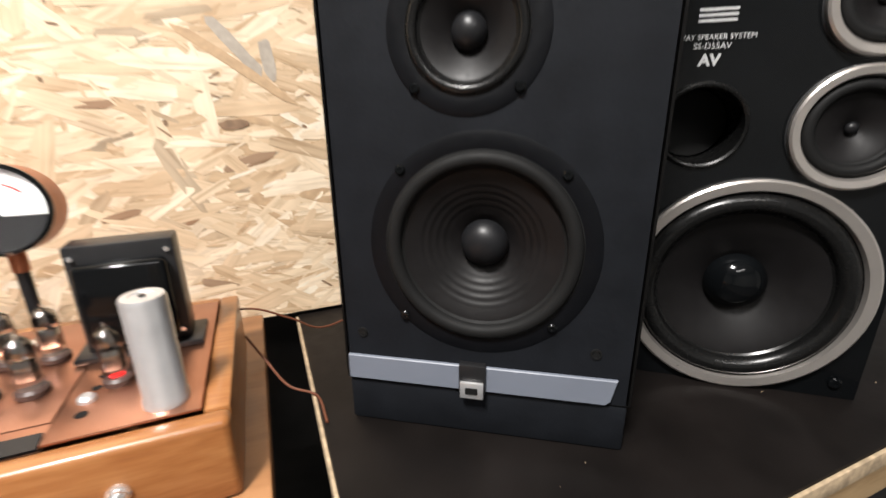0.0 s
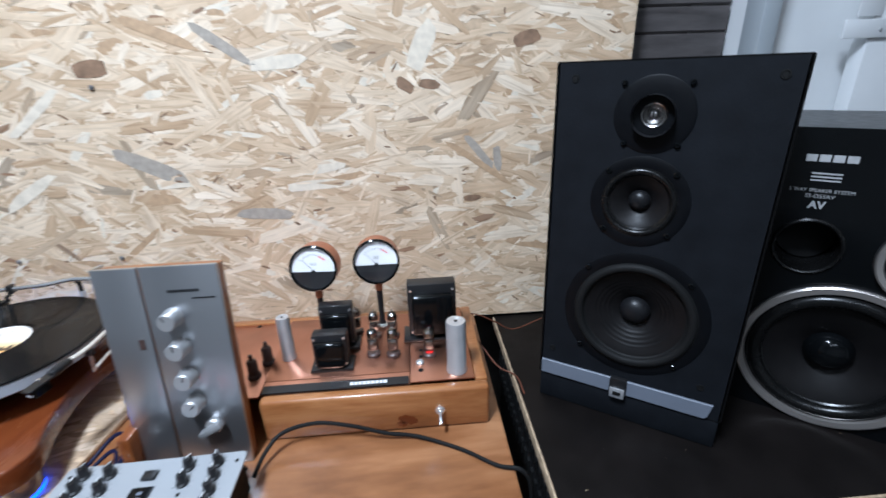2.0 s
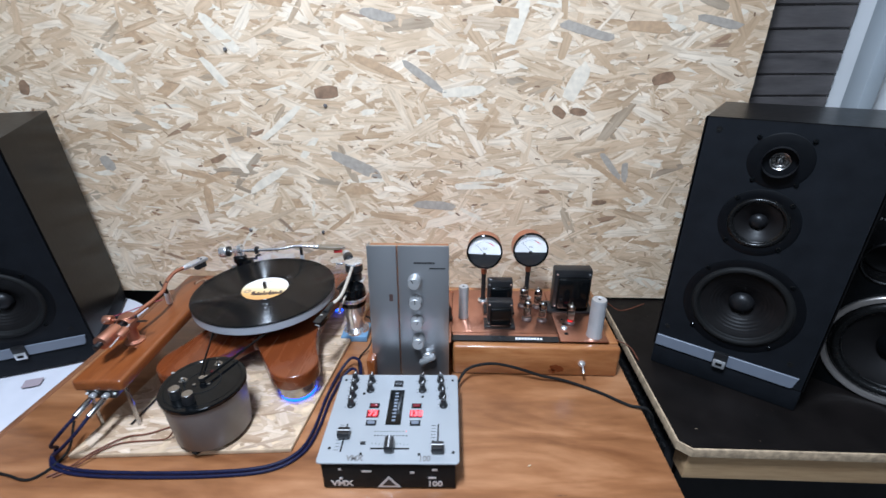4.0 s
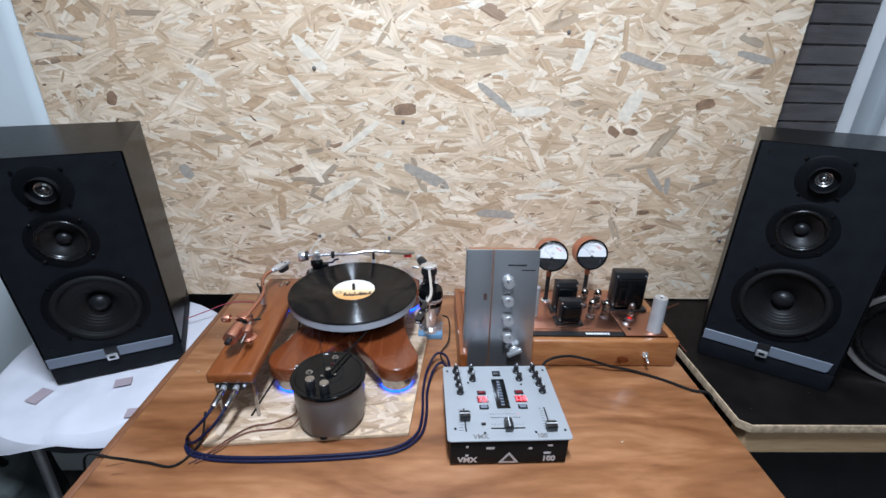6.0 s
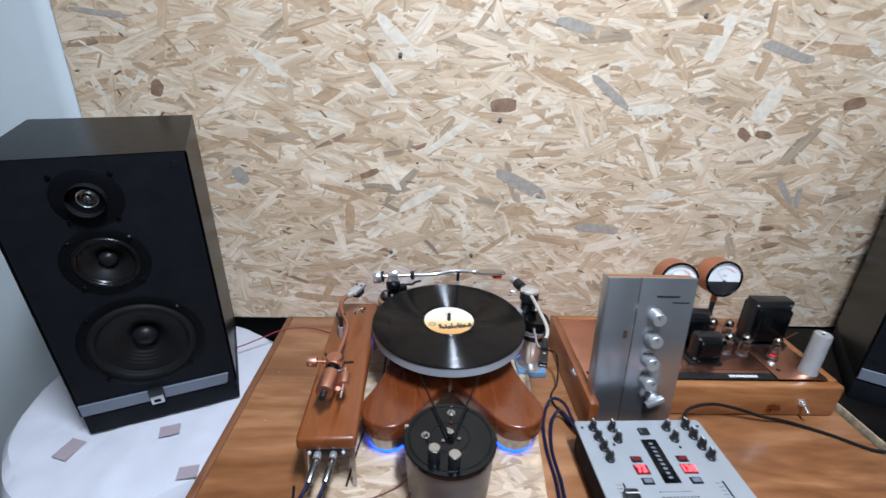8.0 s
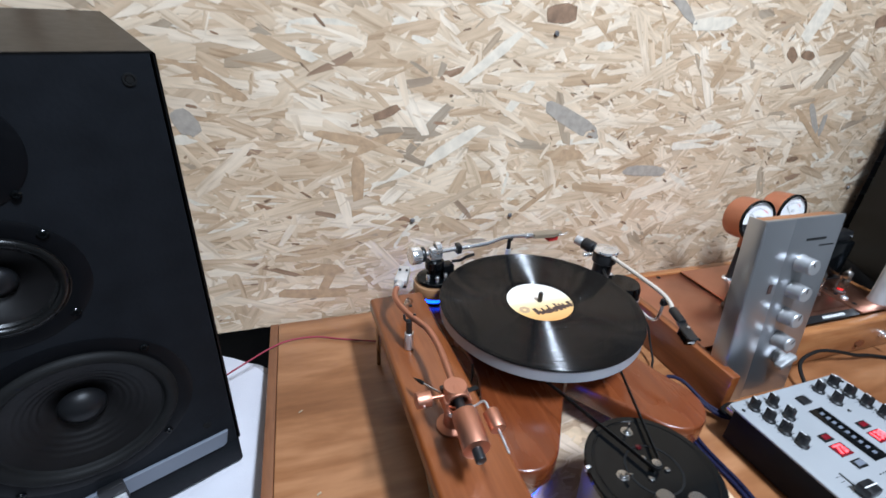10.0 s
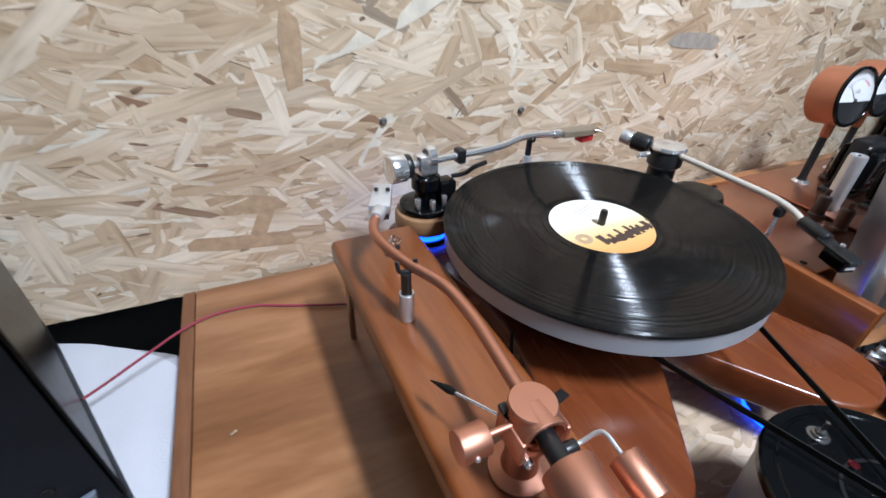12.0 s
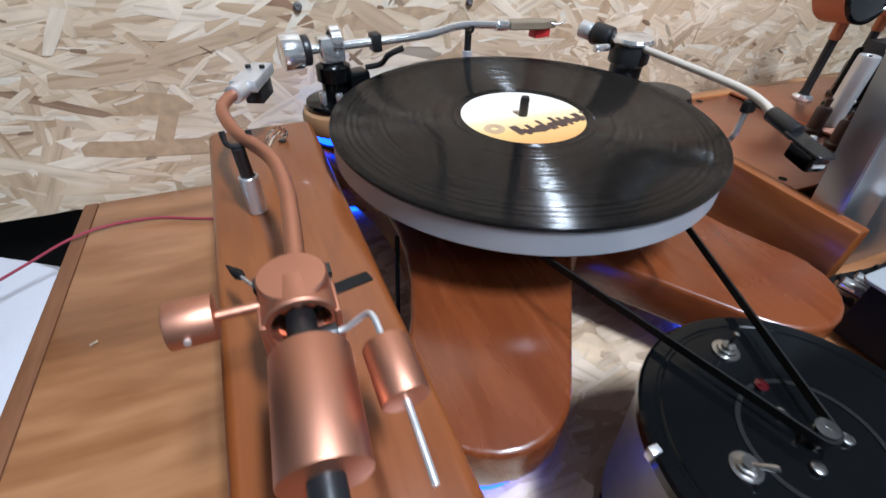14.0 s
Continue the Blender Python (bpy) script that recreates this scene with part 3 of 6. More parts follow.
# slatted dark shutter between the board and the white wall
shutter = thing("slatted_panel", pose(1.184, 0.06, 0.74), "dark grey-brown slatted panel beside the strand board", "slatted panel", kind="structure")
for i in range(26):
    part("slat", prism([(0, 0), (0.004, -0.004), (0.044, -0.005), (0.0455, 0.0)], 0, 0.205, 0.001, 1), M_SLAT, shutter, m=Matrix.Translation((0, 0, i * 0.0465)) @ Matrix(((0, 0, 1, 0), (0, 1, 0, 0), (1, 0, 0, 0), (0, 0, 0, 1))))
post = part("door_frame_post", box(1.392, 1.425, -0.03, 0.018, 0.0, 2.49, 0.003), M_GREYWALL)
tagged(post, "pale blue-grey painted upright frame strip", "frame strip", kind="structure")
door = thing("white_cupboard_door", pose(1.60, -0.01, 0.0), "white painted door with a small metal hinge bracket", "door", kind="structure")
part("door_leaf", box(0, 0.7, -0.02, 0.012, 0.2, 2.2, 0.004), M_WHITE, door)
hinge = part("hinge_bracket", box(-0.055, 0.03, -0.026, -0.021, 1.275, 1.305, 0.001), M_WHITE, door, "white painted metal hinge bracket")
part("hinge_plate", box(-0.035, 0.01, -0.024, -0.0205, 1.31, 1.46, 0.001), M_WHITE, door)
part("screw", cyl(0.003, 0, 0.002, 0.0005, 12), M_ALU, door, m=pose(0.012, -0.026, 1.288, 90))

# ---- table ----
TAB_L, TAB_R, TAB_F, TAB_Z = -0.265, 0.884, -0.668, 0.75
table = thing("wooden_table", pose(0, 0, 0), "varnished plywood table with a warm brown worn top", "table")
part("tabletop", box(TAB_L + 0.014, TAB_R, TAB_F, -0.010, TAB_Z - 0.026, TAB_Z, 0.003), M_TABLE, table)
part("edge_band", box(TAB_L, TAB_L + 0.0139, TAB_F, -0.010, TAB_Z - 0.026, TAB_Z - 0.0005, 0.002), M_EDGE, table, "darker wooden edge band")
for sx in (TAB_L + 0.03, TAB_R - 0.09):
    for sy in (TAB_F + 0.03, -0.09):
        part("leg", box(sx, sx + 0.055, sy, sy + 0.055, 0, TAB_Z - 0.027, 0.003), M_TABLE, table)
part("apron", box(TAB_L + 0.06, TAB_R - 0.06, TAB_F + 0.03, TAB_F + 0.05, 0.63, TAB_Z - 0.027, 0.002), M_EDGE, table)

# ---- bench with black top ----
BZ = 0.735
bench = thing("black_top_bench", pose(0.932, -0.489, 0), "black filmed board on a raw softwood frame, carrying two loudspeakers", "bench")
part("top_board", prism([(0.016, 0.0), (1.3, 0.0), (1.3, 0.487), (0.0, 0.487), (0.0, 0.014)], BZ - 0.02, BZ, 0.0015, 2), M_BOARD, bench)
part("front_edge", box(0.016, 1.299, -0.004, -0.0003, BZ - 0.021, BZ - 0.002, 0.001), M_CHIP, bench, "chipped raw board edge")
part("side_edge", box(-0.004, -0.0003, 0.0135, 0.486, BZ - 0.021, BZ - 0.002, 0.001), M_CHIP, bench, "chipped raw board edge")
part("corner_edge", prism([(-0.004, 0.0135), (0.0158, -0.004), (0.0165, -0.0003), (-0.0003, 0.014)], BZ - 0.021, BZ - 0.002, 0.0006, 1), M_CHIP, bench, "worn rounded board corner")
part("front_rail", box(0.02, 1.28, 0.01, 0.05, BZ - 0.09, BZ - 0.0205, 0.002), M_RAW, bench, "raw pale softwood rail")
part("side_panel", box(0.015, 0.033, 0.06, 0.48, 0.05, BZ - 0.021, 0.002), M_BLACK, bench, "black perforated side panel")
part("inner_panel", box(0.04, 1.25, 0.06, 0.075, 0.0, BZ - 0.021), M_BLACK, bench)
for lx in (0.02, 1.22):
    for ly in (0.052, 0.44):
        part("leg", box(lx + 0.02, lx + 0.06, ly + 0.03, ly + 0.06, 0, BZ - 0.021), M_RAW, bench)
for k in range(18):
    for j in range(3):
        part("rib", box(0.0105, 0.0149, 0.07 + k * 0.023, 0.08 + k * 0.023, BZ - 0.06 - j * 0.05, BZ - 0.03 - j * 0.05), M_RUBBER, bench)


# ---- loudspeakers ----
def driver(parent, name, cx, cz, flange, rim, cap, mat_cone, depth, mat_flange, ring=None, cap_mat=M_CAP, ridges=0, lip=0.0018, roll=0.011, mat_roll=M_RUBBER):
    """A cone driver in a baffle that faces -y: flange, rubber roll surround, ribbed cone, dust cap."""
    at = Matrix.Translation((cx, 0, cz)) @ pose(0, 0, 0, 90)
    d = part(name, lathe([(rim, -0.004), (rim, lip * 0.6), (rim + 0.002, lip), (flange - 0.003, lip), (flange, lip * 0.4), (flange, -0.001)], 64), mat_flange, parent, m=at)
    half = [(rim + 0.0006 - roll * (1 - math.cos(q)) / 2, 0.0002 + roll * 0.52 * math.sin(q)) for q in [math.pi * k / 10 for k in range(11)]]
    part("surround", lathe([(rim + 0.0012, 0.0022), (rim + 0.0004, 0.0024)] + half + [(rim - roll - 0.0015, -0.0018)], 64), mat_roll, d, m=at)
    r0, r1, steps = rim - roll - 0.0005, cap * 0.8, 34
    prof = []
    for k in range(steps + 1):
        t = k / steps
        rib = 0.0003 * math.sin(t * steps * math.pi / 2) if ridges and 0.22 < t < 0.72 else 0.0
        prof.append((r0 + (r1 - r0) * t, -0.0015 - depth * (t ** 1.25) + rib))
    part("cone", lathe(prof, 64), mat_cone, d, m=at)
    h = cap * 0.75
    part("dust_cap", lathe([(cap * math.cos(a), -depth * 0.8 + h * math.sin(a)) for a in [radians(q) for q in (0, 15, 30, 45, 60, 75)]] + [(0, -depth * 0.8 + h)], 32), cap_mat, d, m=at)
    if ring is not None:
        part("bright_ring", lathe([(rim + ring, 0.003), (rim + ring, 0.008), (rim + ring - 0.002, 0.0095), (rim + 0.003, 0.0085), (rim + 0.001, 0.004)], 64), M_RING, d, "bright bevelled metal ring", m=at)
    return d


def screw(parent, x, z, r=0.0035):
    part("screw", lathe([(r, 0), (r, 0.0015), (r * 0.7, 0.0028), (r * 0.35, 0.0028), (r * 0.3, 0.0016), (0, 0.0016)], 14), M_BLACKGLOSS, parent, m=Matrix.Translation((x, -0.0012, z)) @ pose(0, 0, 0, 90))


SW, SD, SH = 0.254, 0.250, 0.517


def tower_speaker(m):
    s = thing("bookshelf_loudspeaker", m, "black three-way loudspeaker without grille, grey strip above its plinth", "loudspeaker", "pair of three-way loudspeakers")
    wx, tx, mx = -0.001, -0.010, -0.014
    holes = [(wx, 0.183, 0.080), (mx, 0.347, 0.044), (tx, 0.455, 0.024)]
    part("baffle", plate_with_holes(-SW / 2 + 0.002, SW / 2 - 0.002, 0.048, SH - 0.002, holes, 0.03), M_VENEER, s)
    bm = bmesh.new()
    x, z0 = SW / 2, 0.047
    vs = [bm.verts.new(p) for p in ((-x, 0, z0), (x, 0, z0), (x, 0, SH), (-x, 0, SH), (-x, SD, z0), (x, SD, z0), (x, SD, SH), (-x, SD, SH))]
    for q in ((0, 4, 5, 1), (1, 5, 6, 2), (2, 6, 7, 3), (3, 7, 4, 0), (4, 7, 6, 5)):
        bm.faces.new([vs[i] for i in q])
    inner = [bm.verts.new(v.co + Vector((math.copysign(-0.002, v.co.x), 0, 0.001 if v.co.z < 0.2 else -0.002))) for v in vs[:4]]
    for i in range(4):
        bm.faces.new((vs[i], vs[(i + 1) % 4], inner[(i + 1) % 4], inner[i]))
    part("cabinet", bm, M_CABSIDE, s, "semi-gloss black cabinet sides and top")
    part("plinth", box(-SW / 2, SW / 2, 0.0, SD, 0.0, 0.0465, 0.003), M_VENEER, s)
    strip = prism([(-SW / 2 + 0.002, 0.049), (SW / 2 - 0.019, 0.049), (SW / 2 - 0.015, 0.053), (SW / 2 - 0.011, 0.074), (-SW / 2 + 0.002, 0.074)], 0, 0.004, 0.0008, 1)
    part("grey_strip", strip, M_GREYBAR, s, "blue-grey trim strip", m=FRONT)
    part("badge_block", box(-0.019, 0.005, -0.008, -0.0002, 0.049, 0.0775, 0.001), M_BLACK, s)
    bdg = part("badge", box(-0.0175, 0.0035, -0.0115, -0.0082, 0.0455, 0.062, 0.001), M_ALU, s, "small silver badge")
    part("badge_bar", box(-0.0125, -0.0015, -0.0125, -0.0116, 0.051, 0.057), M_RUBBER, bdg)
    driver(s, "woofer", wx, 0.183, 0.095, 0.080, 0.0205, M_CONE, 0.026, M_FLANGE, ridges=1, lip=0.0012, roll=0.013)
    driver(s, "midrange", mx, 0.347, 0.0595, 0.044, 0.0135, M_CONE, 0.016, M_FLANGE, lip=0.0016, roll=0.008, mat_roll=M_GLOSSRUBBER)
    tw = part("tweeter", lathe([(0.0146, -0.002), (0.0152, 0.0008), (0.021, 0.0012), (0.0435, 0.0016), (0.045, 0.001), (0.045, -0.001)], 48), M_FLANGE, s, m=Matrix.Translation((tx, 0, 0.455)) @ FRONT)
    at = Matrix.Translation((tx, 0, 0.455)) @ FRONT
    part("tweeter_ring", lathe([(0.0120, -0.004), (0.0124, 0.0018), (0.0138, 0.0026), (0.0154, 0.0016), (0.0160, 0.0006)], 36), M_NICKEL, tw, "dull silver ring", m=at)
    part("dome", lathe([(0.0119, -0.0045), (0.0085, -0.003), (0.0068, -0.002), (0.0062, 0.0012), (0.0045, 0.0036), (0.0022, 0.0046), (0, 0.0048)], 28), M_NICKEL, tw, "metal dome", m=at)
    part("phase_bar", box(tx - 0.0009, tx + 0.0009, -0.0062, -0.0030, 0.4495, 0.4605, 0.0003), M_BLACK, tw)
    part("tweeter_well", lathe([(0.024, 0.028), (0.024, -0.0), (0, -0.006)], 24), M_BLACK, tw, m=at @ Matrix.Translation((0, 0, -0.012)))
    for px, pz in ((0.036, 0.036), (-0.036, 0.036), (0.030, -0.034), (-0.030, -0.034)):
        screw(tw, tx + px, 0.455 + pz)
    for px, pz in ((0.039, 0.039), (-0.039, 0.039), (0.039, -0.039), (-0.039, -0.039)):
        screw(s, mx + px, 0.347 + pz, 0.0042)
    for px, pz in ((0.0635, 0.0625), (-0.066, 0.0645), (0.0600, -0.065), (-0.067, -0.064)):
        screw(s, wx + px, 0.183 + pz, 0.0042)
    for px, pz in ((-0.105, 0.497), (0.108, 0.497), (-0.110, 0.097), (0.0965, 0.096)):
        part("grille_socket", lathe([(0.0030, 0.0004), (0.0034, 0.0012), (0.0047, 0.0012), (0.005, 0)], 20), M_RUBBER, s, m=Matrix.Translation((px, 0, pz)) @ FRONT)
        part("socket_hole", cyl(0.0028, -0.001, 0.0012, 0, 14), M_RUBBER, s, m=Matrix.Translation((px, 0, pz)) @ FRONT)
    return s


a = radians(-34)
right_speaker = tower_speaker(pose(0.962 + SW / 2 * math.cos(a), -0.26 + SW / 2 * math.sin(a), BZ + 0.0005, 0, 0, -34))
left_speaker = copy_thing(right_speaker, pose(-0.414, -0.295, 0.6988, 5.4, -0.8, 23.1))

# gloss black three-way loudspeaker beside it
GW, GD, GH = 0.239, 0.24, 0.430
ga = math.atan2(-0.631, 0.775)
gx, gy = 1.276 - 0.024 * math.cos(ga), -0.306 - 0.024 * math.sin(ga)
gs = thing("gloss_loudspeaker", pose(gx, gy, BZ + 0.0005, 0, 0, math.degrees(ga)), "glossy black three-way loudspeaker with bright metal driver rings", "loudspeaker")
gh = [(0.117, 0.113, 0.099), (0.179, 0.271, 0.042), (0.179, 0.376, 0.036), (0.056, 0.273, 0.035)]
part("baffle", plate_with_holes(0.0, GW, 0.0, GH, gh, 0.03), M_BLACKGLOSS, gs)
bm = bmesh.new()
vs = [bm.verts.new(p) for p in ((0, 0, 0), (GW, 0, 0), (GW, 0, GH), (0, 0, GH), (0, GD, 0), (GW, GD, 0), (GW, GD, GH), (0, GD, GH))]
for q in ((0, 4, 5, 1), (1, 5, 6, 2), (2, 6, 7, 3), (3, 7, 4, 0), (4, 7, 6, 5)):
    bm.faces.new([vs[i] for i in q])
part("cabinet", bm, M_BLACK, gs)
driver(gs, "woofer", 0.117, 0.113, 0.113, 0.099, 0.030, M_CONE, 0.026, M_BLACK, 0.0135, M_BLACKGLOSS, roll=0.020, mat_roll=M_GLOSSRUBBER)
for nm, cz, rr in (("midrange", 0.271, 0.042), ("tweeter", 0.376, 0.036)):
    driver(gs, nm, 0.179, cz, rr + 0.012, rr, 0.0055, M_CONE, 0.012, M_BLACK, 0.011, M_CAP)
at = Matrix.Translation((0.056, 0, 0.273)) @ FRONT
port = part("bass_port", lathe([(0.035, -0.05), (0.0345, -0.001), (0.0355, 0.0035), (0.0375, 0.0045), (0.0395, 0.003), (0.0405, 0.0)], 40), M_GLOSSRUBBER, gs, "gloss black bass port", m=at)
part("port_back", cyl(0.0335, -0.052, -0.05, 0, 30), M_RUBBER, port, m=at)
for i in range(4):
    part("maker_mark", box(0.030 + i * 0.0136, 0.0413 + i * 0.0136, -0.0012, -0.0002, 0.3875, 0.3965), M_SILVERTXT, gs)
for i in range(3):
    part("small_print", box(0.040, 0.071, -0.0008, -0.0002, 0.3625 + i * 0.0045, 0.3645 + i * 0.0045), M_SILVERTXT, gs)
writing("lettering", "3 WAY SPEAKER SYSTEM", 0.0062, M_SILVERTXT, gs, Matrix.Translation((0.0545, -0.0006, 0.350)) @ FRONT)
writing("lettering", "SS-D55AV", 0.0072, M_SILVERTXT, gs, Matrix.Translation((0.0545, -0.0006, 0.3425)) @ FRONT)
writing("lettering", "AV", 0.0135, M_SILVERTXT, gs, Matrix.Translation((0.0538, -0.0006, 0.3305)) @ FRONT, 0.0005)
screw(gs, 0.218, 0.018, 0.006)

dust = new("dust_specks", strand_mesh("dust_specks", 0.94, 1.9, -0.49, -0.02, 60, [M_CHIP], 33, 0.04))
dust.location = (0, 0, BZ + 0.0001)
tagged(dust, "tiny pale wood dust specks on the black board", "dust", kind="stuff")

# ---- dark knots in the tabletop ----
for x, y, L, W, r in ((-0.222, -0.600, 0.030, 0.0035, 14), (-0.205, -0.618, 0.024, 0.003, 8), (-0.150, -0.50, 0.012, 0.002, 20), (0.70, -0.60, 0.02, 0.002, 5)):
    k = bmesh.new()
    k.faces.new([k.verts.new((L / 2 * math.cos(2 * math.pi * q / 14), W / 2 * math.sin(2 * math.pi * q / 14) * (1 + 0.3 * math.sin(5 * q)), 0)) for q in range(14)])
    part("knot", k, M_EDGE, table, "dark split knot", m=pose(x, y, TAB_Z + 0.0003, 0, 0, r))

# ---- strand board under the turntable ----
SKEW = Matrix(((0.976, 0.090, 0, 0), (0.070, 0.92, 0, 0), (0, 0, 1, 0), (0, 0, 0, 1)))
base = part("turntable_base_board", box(0, 0.37, 0, 0.50, 0.0, 0.0085, 0.001), M_RESIN, m=SKEW)
base.matrix_world = pose(-0.093, -0.564, TAB_Z + 0.0003)
tagged(base, "pale strand board offcut lying under the turntable", "board")
base_strands = new("strand_layer", strand_mesh("strand_layer", 0.001, 0.369, 0.001, 0.499, 900, [M_BASESTRAND], 21, 0.75))
base_strands.data.transform(SKEW)
tagged(base_strands, kind="stuff")
base_strands.parent = base
base_strands.location = (0, 0, 0.0086)
OSBZ = TAB_Z + 0.011

# ---- turntable ----
CX, CY = 0.127, -0.243
tt = thing("turntable", pose(CX, CY, OSBZ), "belt-drive turntable with a red-brown lobed wooden plinth and grey platter", "turntable")


def lobed(lobes, r, waist, notch):
    """Outline of a plinth with round lobes joined by hollow sides, one of them a straight-sided notch."""
    out = []
    n = len(lobes)
    for i, (x, y) in enumerate(lobes):
        a0 = math.atan2(y, x)
        for k in range(13):
            a = a0 - radians(88) + radians(176) * k / 12
            out.append((x + r * math.cos(a), y + r * math.sin(a)))
        nx, ny = lobes[(i + 1) % n]
        a1 = math.atan2(ny, nx)
        w = waist[i]
        p0, p2 = Vector(out[-1]), Vector((nx + r * math.cos(a1 - radians(88)), ny + r * math.sin(a1 - radians(88))))
        mid = ((p0 + p2) / 2).normalized() * w
        if i == notch:
            for t in (0.25, 0.5, 0.75, 0.96):
                out.append(tuple(p0.lerp(mid, t)))
            for t in (0.04, 0.25, 0.5, 0.75):
                out.append(tuple(mid.lerp(p2, t)))
            continue
        c = mid * 2 - (p0 + p2) / 2
        for k in range(1, 9):
            t = k / 9
            q = (1 - t) ** 2 * p0 + 2 * t * (1 - t) * c + t * t * p2
            out.append((q.x, q.y))
    return out


LOBES = [(0.109, -0.160), (0.110, 0.150), (-0.119, 0.139), (-0.102, -0.162)]
part("plinth", prism(lobed(LOBES, 0.045, [0.118, 0.145, 0.112, 0.088], 3), 0.036, 0.068, 0.0035), M_MAHOG, tt, "glossy red-brown wooden plinth with rounded lobes")
for x, y in LOBES:
    foot = part("foot", lathe([(0, 0.004), (0.030, 0.004), (0.033, 0.007), (0.033, 0.034), (0.031, 0.0358), (0, 0.0358)], 40), M_NICKEL, tt, "satin aluminium foot", m=Matrix.Translation((x, y, 0)))
    part("foot_light", cyl(0.0322, 0.0004, 0.0038, 0, 36), M_LED_BLUE, foot, "blue light ring under the foot", m=Matrix.Translation((x, y, 0)))
part("bearing", cyl(0.045, 0.0682, 0.083, 0.003, 40), M_BLACK, tt)
part("sub_platter", lathe([(0, 0.0832), (0.088, 0.0832), (0.090, 0.085), (0.090, 0.111), (0, 0.111)], 64), M_BLACK, tt)
part("platter", lathe([(0, 0.1112), (0.142, 0.1112), (0.1445, 0.1137), (0.1445, 0.1288), (0.143, 0.1300), (0, 0.1300)], 96), M_PLATTER, tt, "frosted grey acrylic platter")
RZ = OSBZ + 0.1303
record = thing("vinyl_record", pose(CX, CY, RZ) @ Matrix.Scale(0.967, 4), "black vinyl record with a cream and amber label on the platter", "record")
part("disc", lathe([(0.0495, 0.0), (0.0495, 0.0022), (0.056, 0.0020), (0.0575, 0.0024), (0.1455, 0.0024), (0.1475, 0.0027), (0.1505, 0.0030), (0.151, 0.0018), (0.1505, 0.0004), (0.0495, 0.0)], 128), M_VINYL, record)
lab = part("paper_label", lathe([(0.0036, 0.0022), (0.0494, 0.0022), (0.0494, 0.0004), (0.0036, 0.0004)], 64), M_LABEL, record, "cream to amber printed paper label", m=None)
rnd = random.Random(5)
for i in range(23):
    x = -0.024 + i * 0.0031
    y = -0.026
    top = min(y + rnd.choice((0.003, 0.005, 0.008, 0.010, 0.013)), math.sqrt(0.048 ** 2 - x * x))
    low = max(y - rnd.uniform(0.001, 0.006), -math.sqrt(0.048 ** 2 - x * x))
    part("skyline_print", box(x, x + rnd.uniform(0.0026, 0.0040), low, top, 0.0022, 0.0025), M_BAKE, lab, "", m=pose(0, 0, 0, 0, 0, 9))
part("round_print", lathe([(0.0028, 0.0022), (0.0028, 0.0025), (0.0080, 0.0025), (0.0080, 0.0022)], 24), M_STAN, lab, m=Matrix.Translation((-0.033, -0.016, 0)))
for i in range(5):
    part("print_line", box(-0.012 + 0.002 * i, 0.016 - 0.003 * i, 0.0, 0.0007, 0.0022, 0.0024), M_SGREY, lab, m=pose(0.0, 0.030 - 0.004 * i, 0, 0, 0, 20))
part("spindle", lathe([(0.0035, 0.0), (0.0035, 0.012), (0.0028, 0.0145), (0, 0.015)], 20), M_BLACK, tt, m=Matrix.Translation((0, 0, 0.1325)))

# ---- arm pod of turned wood at the back lobe, with the chrome arm ----
A1X, A1Y = 0.008, -0.104
arm1 = thing("chrome_tonearm", pose(A1X, A1Y, OSBZ + 0.0682, 0, 0, 8), "chrome S-shaped tonearm on a round turned-wood base", "tonearm")
part("wood_base", cyl(0.034, 0.0125, 0.034, 0.006, 48), M_OAK, arm1, "round pale turned-wood base")
part("blue_light", cyl(0.0265, 0.004, 0.0123, 0.001, 36), M_LED_BLUE, arm1, "blue light under the wooden base")
part("light_foot", cyl(0.028, 0.0, 0.0038, 0.0008, 36), M_BLACK, arm1)
part("base_plate", cyl(0.029, 0.0342, 0.041, 0.002, 40), M_BLACKGLOSS, arm1)
part("pillar", lathe([(0.012, 0.0412), (0.012, 0.056), (0.0155, 0.059), (0.0155, 0.071), (0.010, 0.074), (0, 0.074)], 28), M_BLACKGLOSS, arm1)
part("lift_block", box(0.010, 0.030, -0.016, 0.004, 0.0412, 0.066, 0.003), M_BLACKGLOSS, arm1)
for dx, dy in ((-0.016, -0.012), (0.013, -0.017), (-0.004, -0.022)):
    part("adjuster_screw", cyl(0.0032, 0.041, 0.053, 0.0008, 14), M_CHROME, arm1, m=Matrix.Translation((dx, dy, 0)))
AZ = 0.086
part("bearing_yoke", box(-0.011, 0.011, -0.009, 0.009, 0.0742, 0.096, 0.003), M_CHROME, arm1)
part("bearing_ring", lathe([(0.0085, -0.004), (0.0115, -0.004), (0.0115, 0.004), (0.0085, 0.004)], 28, True), M_CHROME, arm1, m=pose(0.004, 0, AZ + 0.006, 0, 90))
part("arm_tube", tube([(-0.02, 0, AZ), (0.03, 0.001, AZ), (0.075, -0.002, AZ + 0.001), (0.100, -0.002, AZ + 0.002), (0.128, 0.002, AZ + 0.0045), (0.150, 0.002, AZ + 0.0045), (0.184, 0.001, AZ + 0.001)], 0.0040, 14), M_CHROME, arm1)
part("clip", box(0.038, 0.047, -0.007, 0.007, AZ - 0.008, AZ + 0.008, 0.002), M_BLACK, arm1)
part("lift_lever", tube([(0.03, -0.004, 0.066), (0.042, -0.012, 0.070), (0.046, -0.022, 0.080), (0.058, -0.028, 0.086)], 0.0026, 8, 5), M_BLACK, arm1)
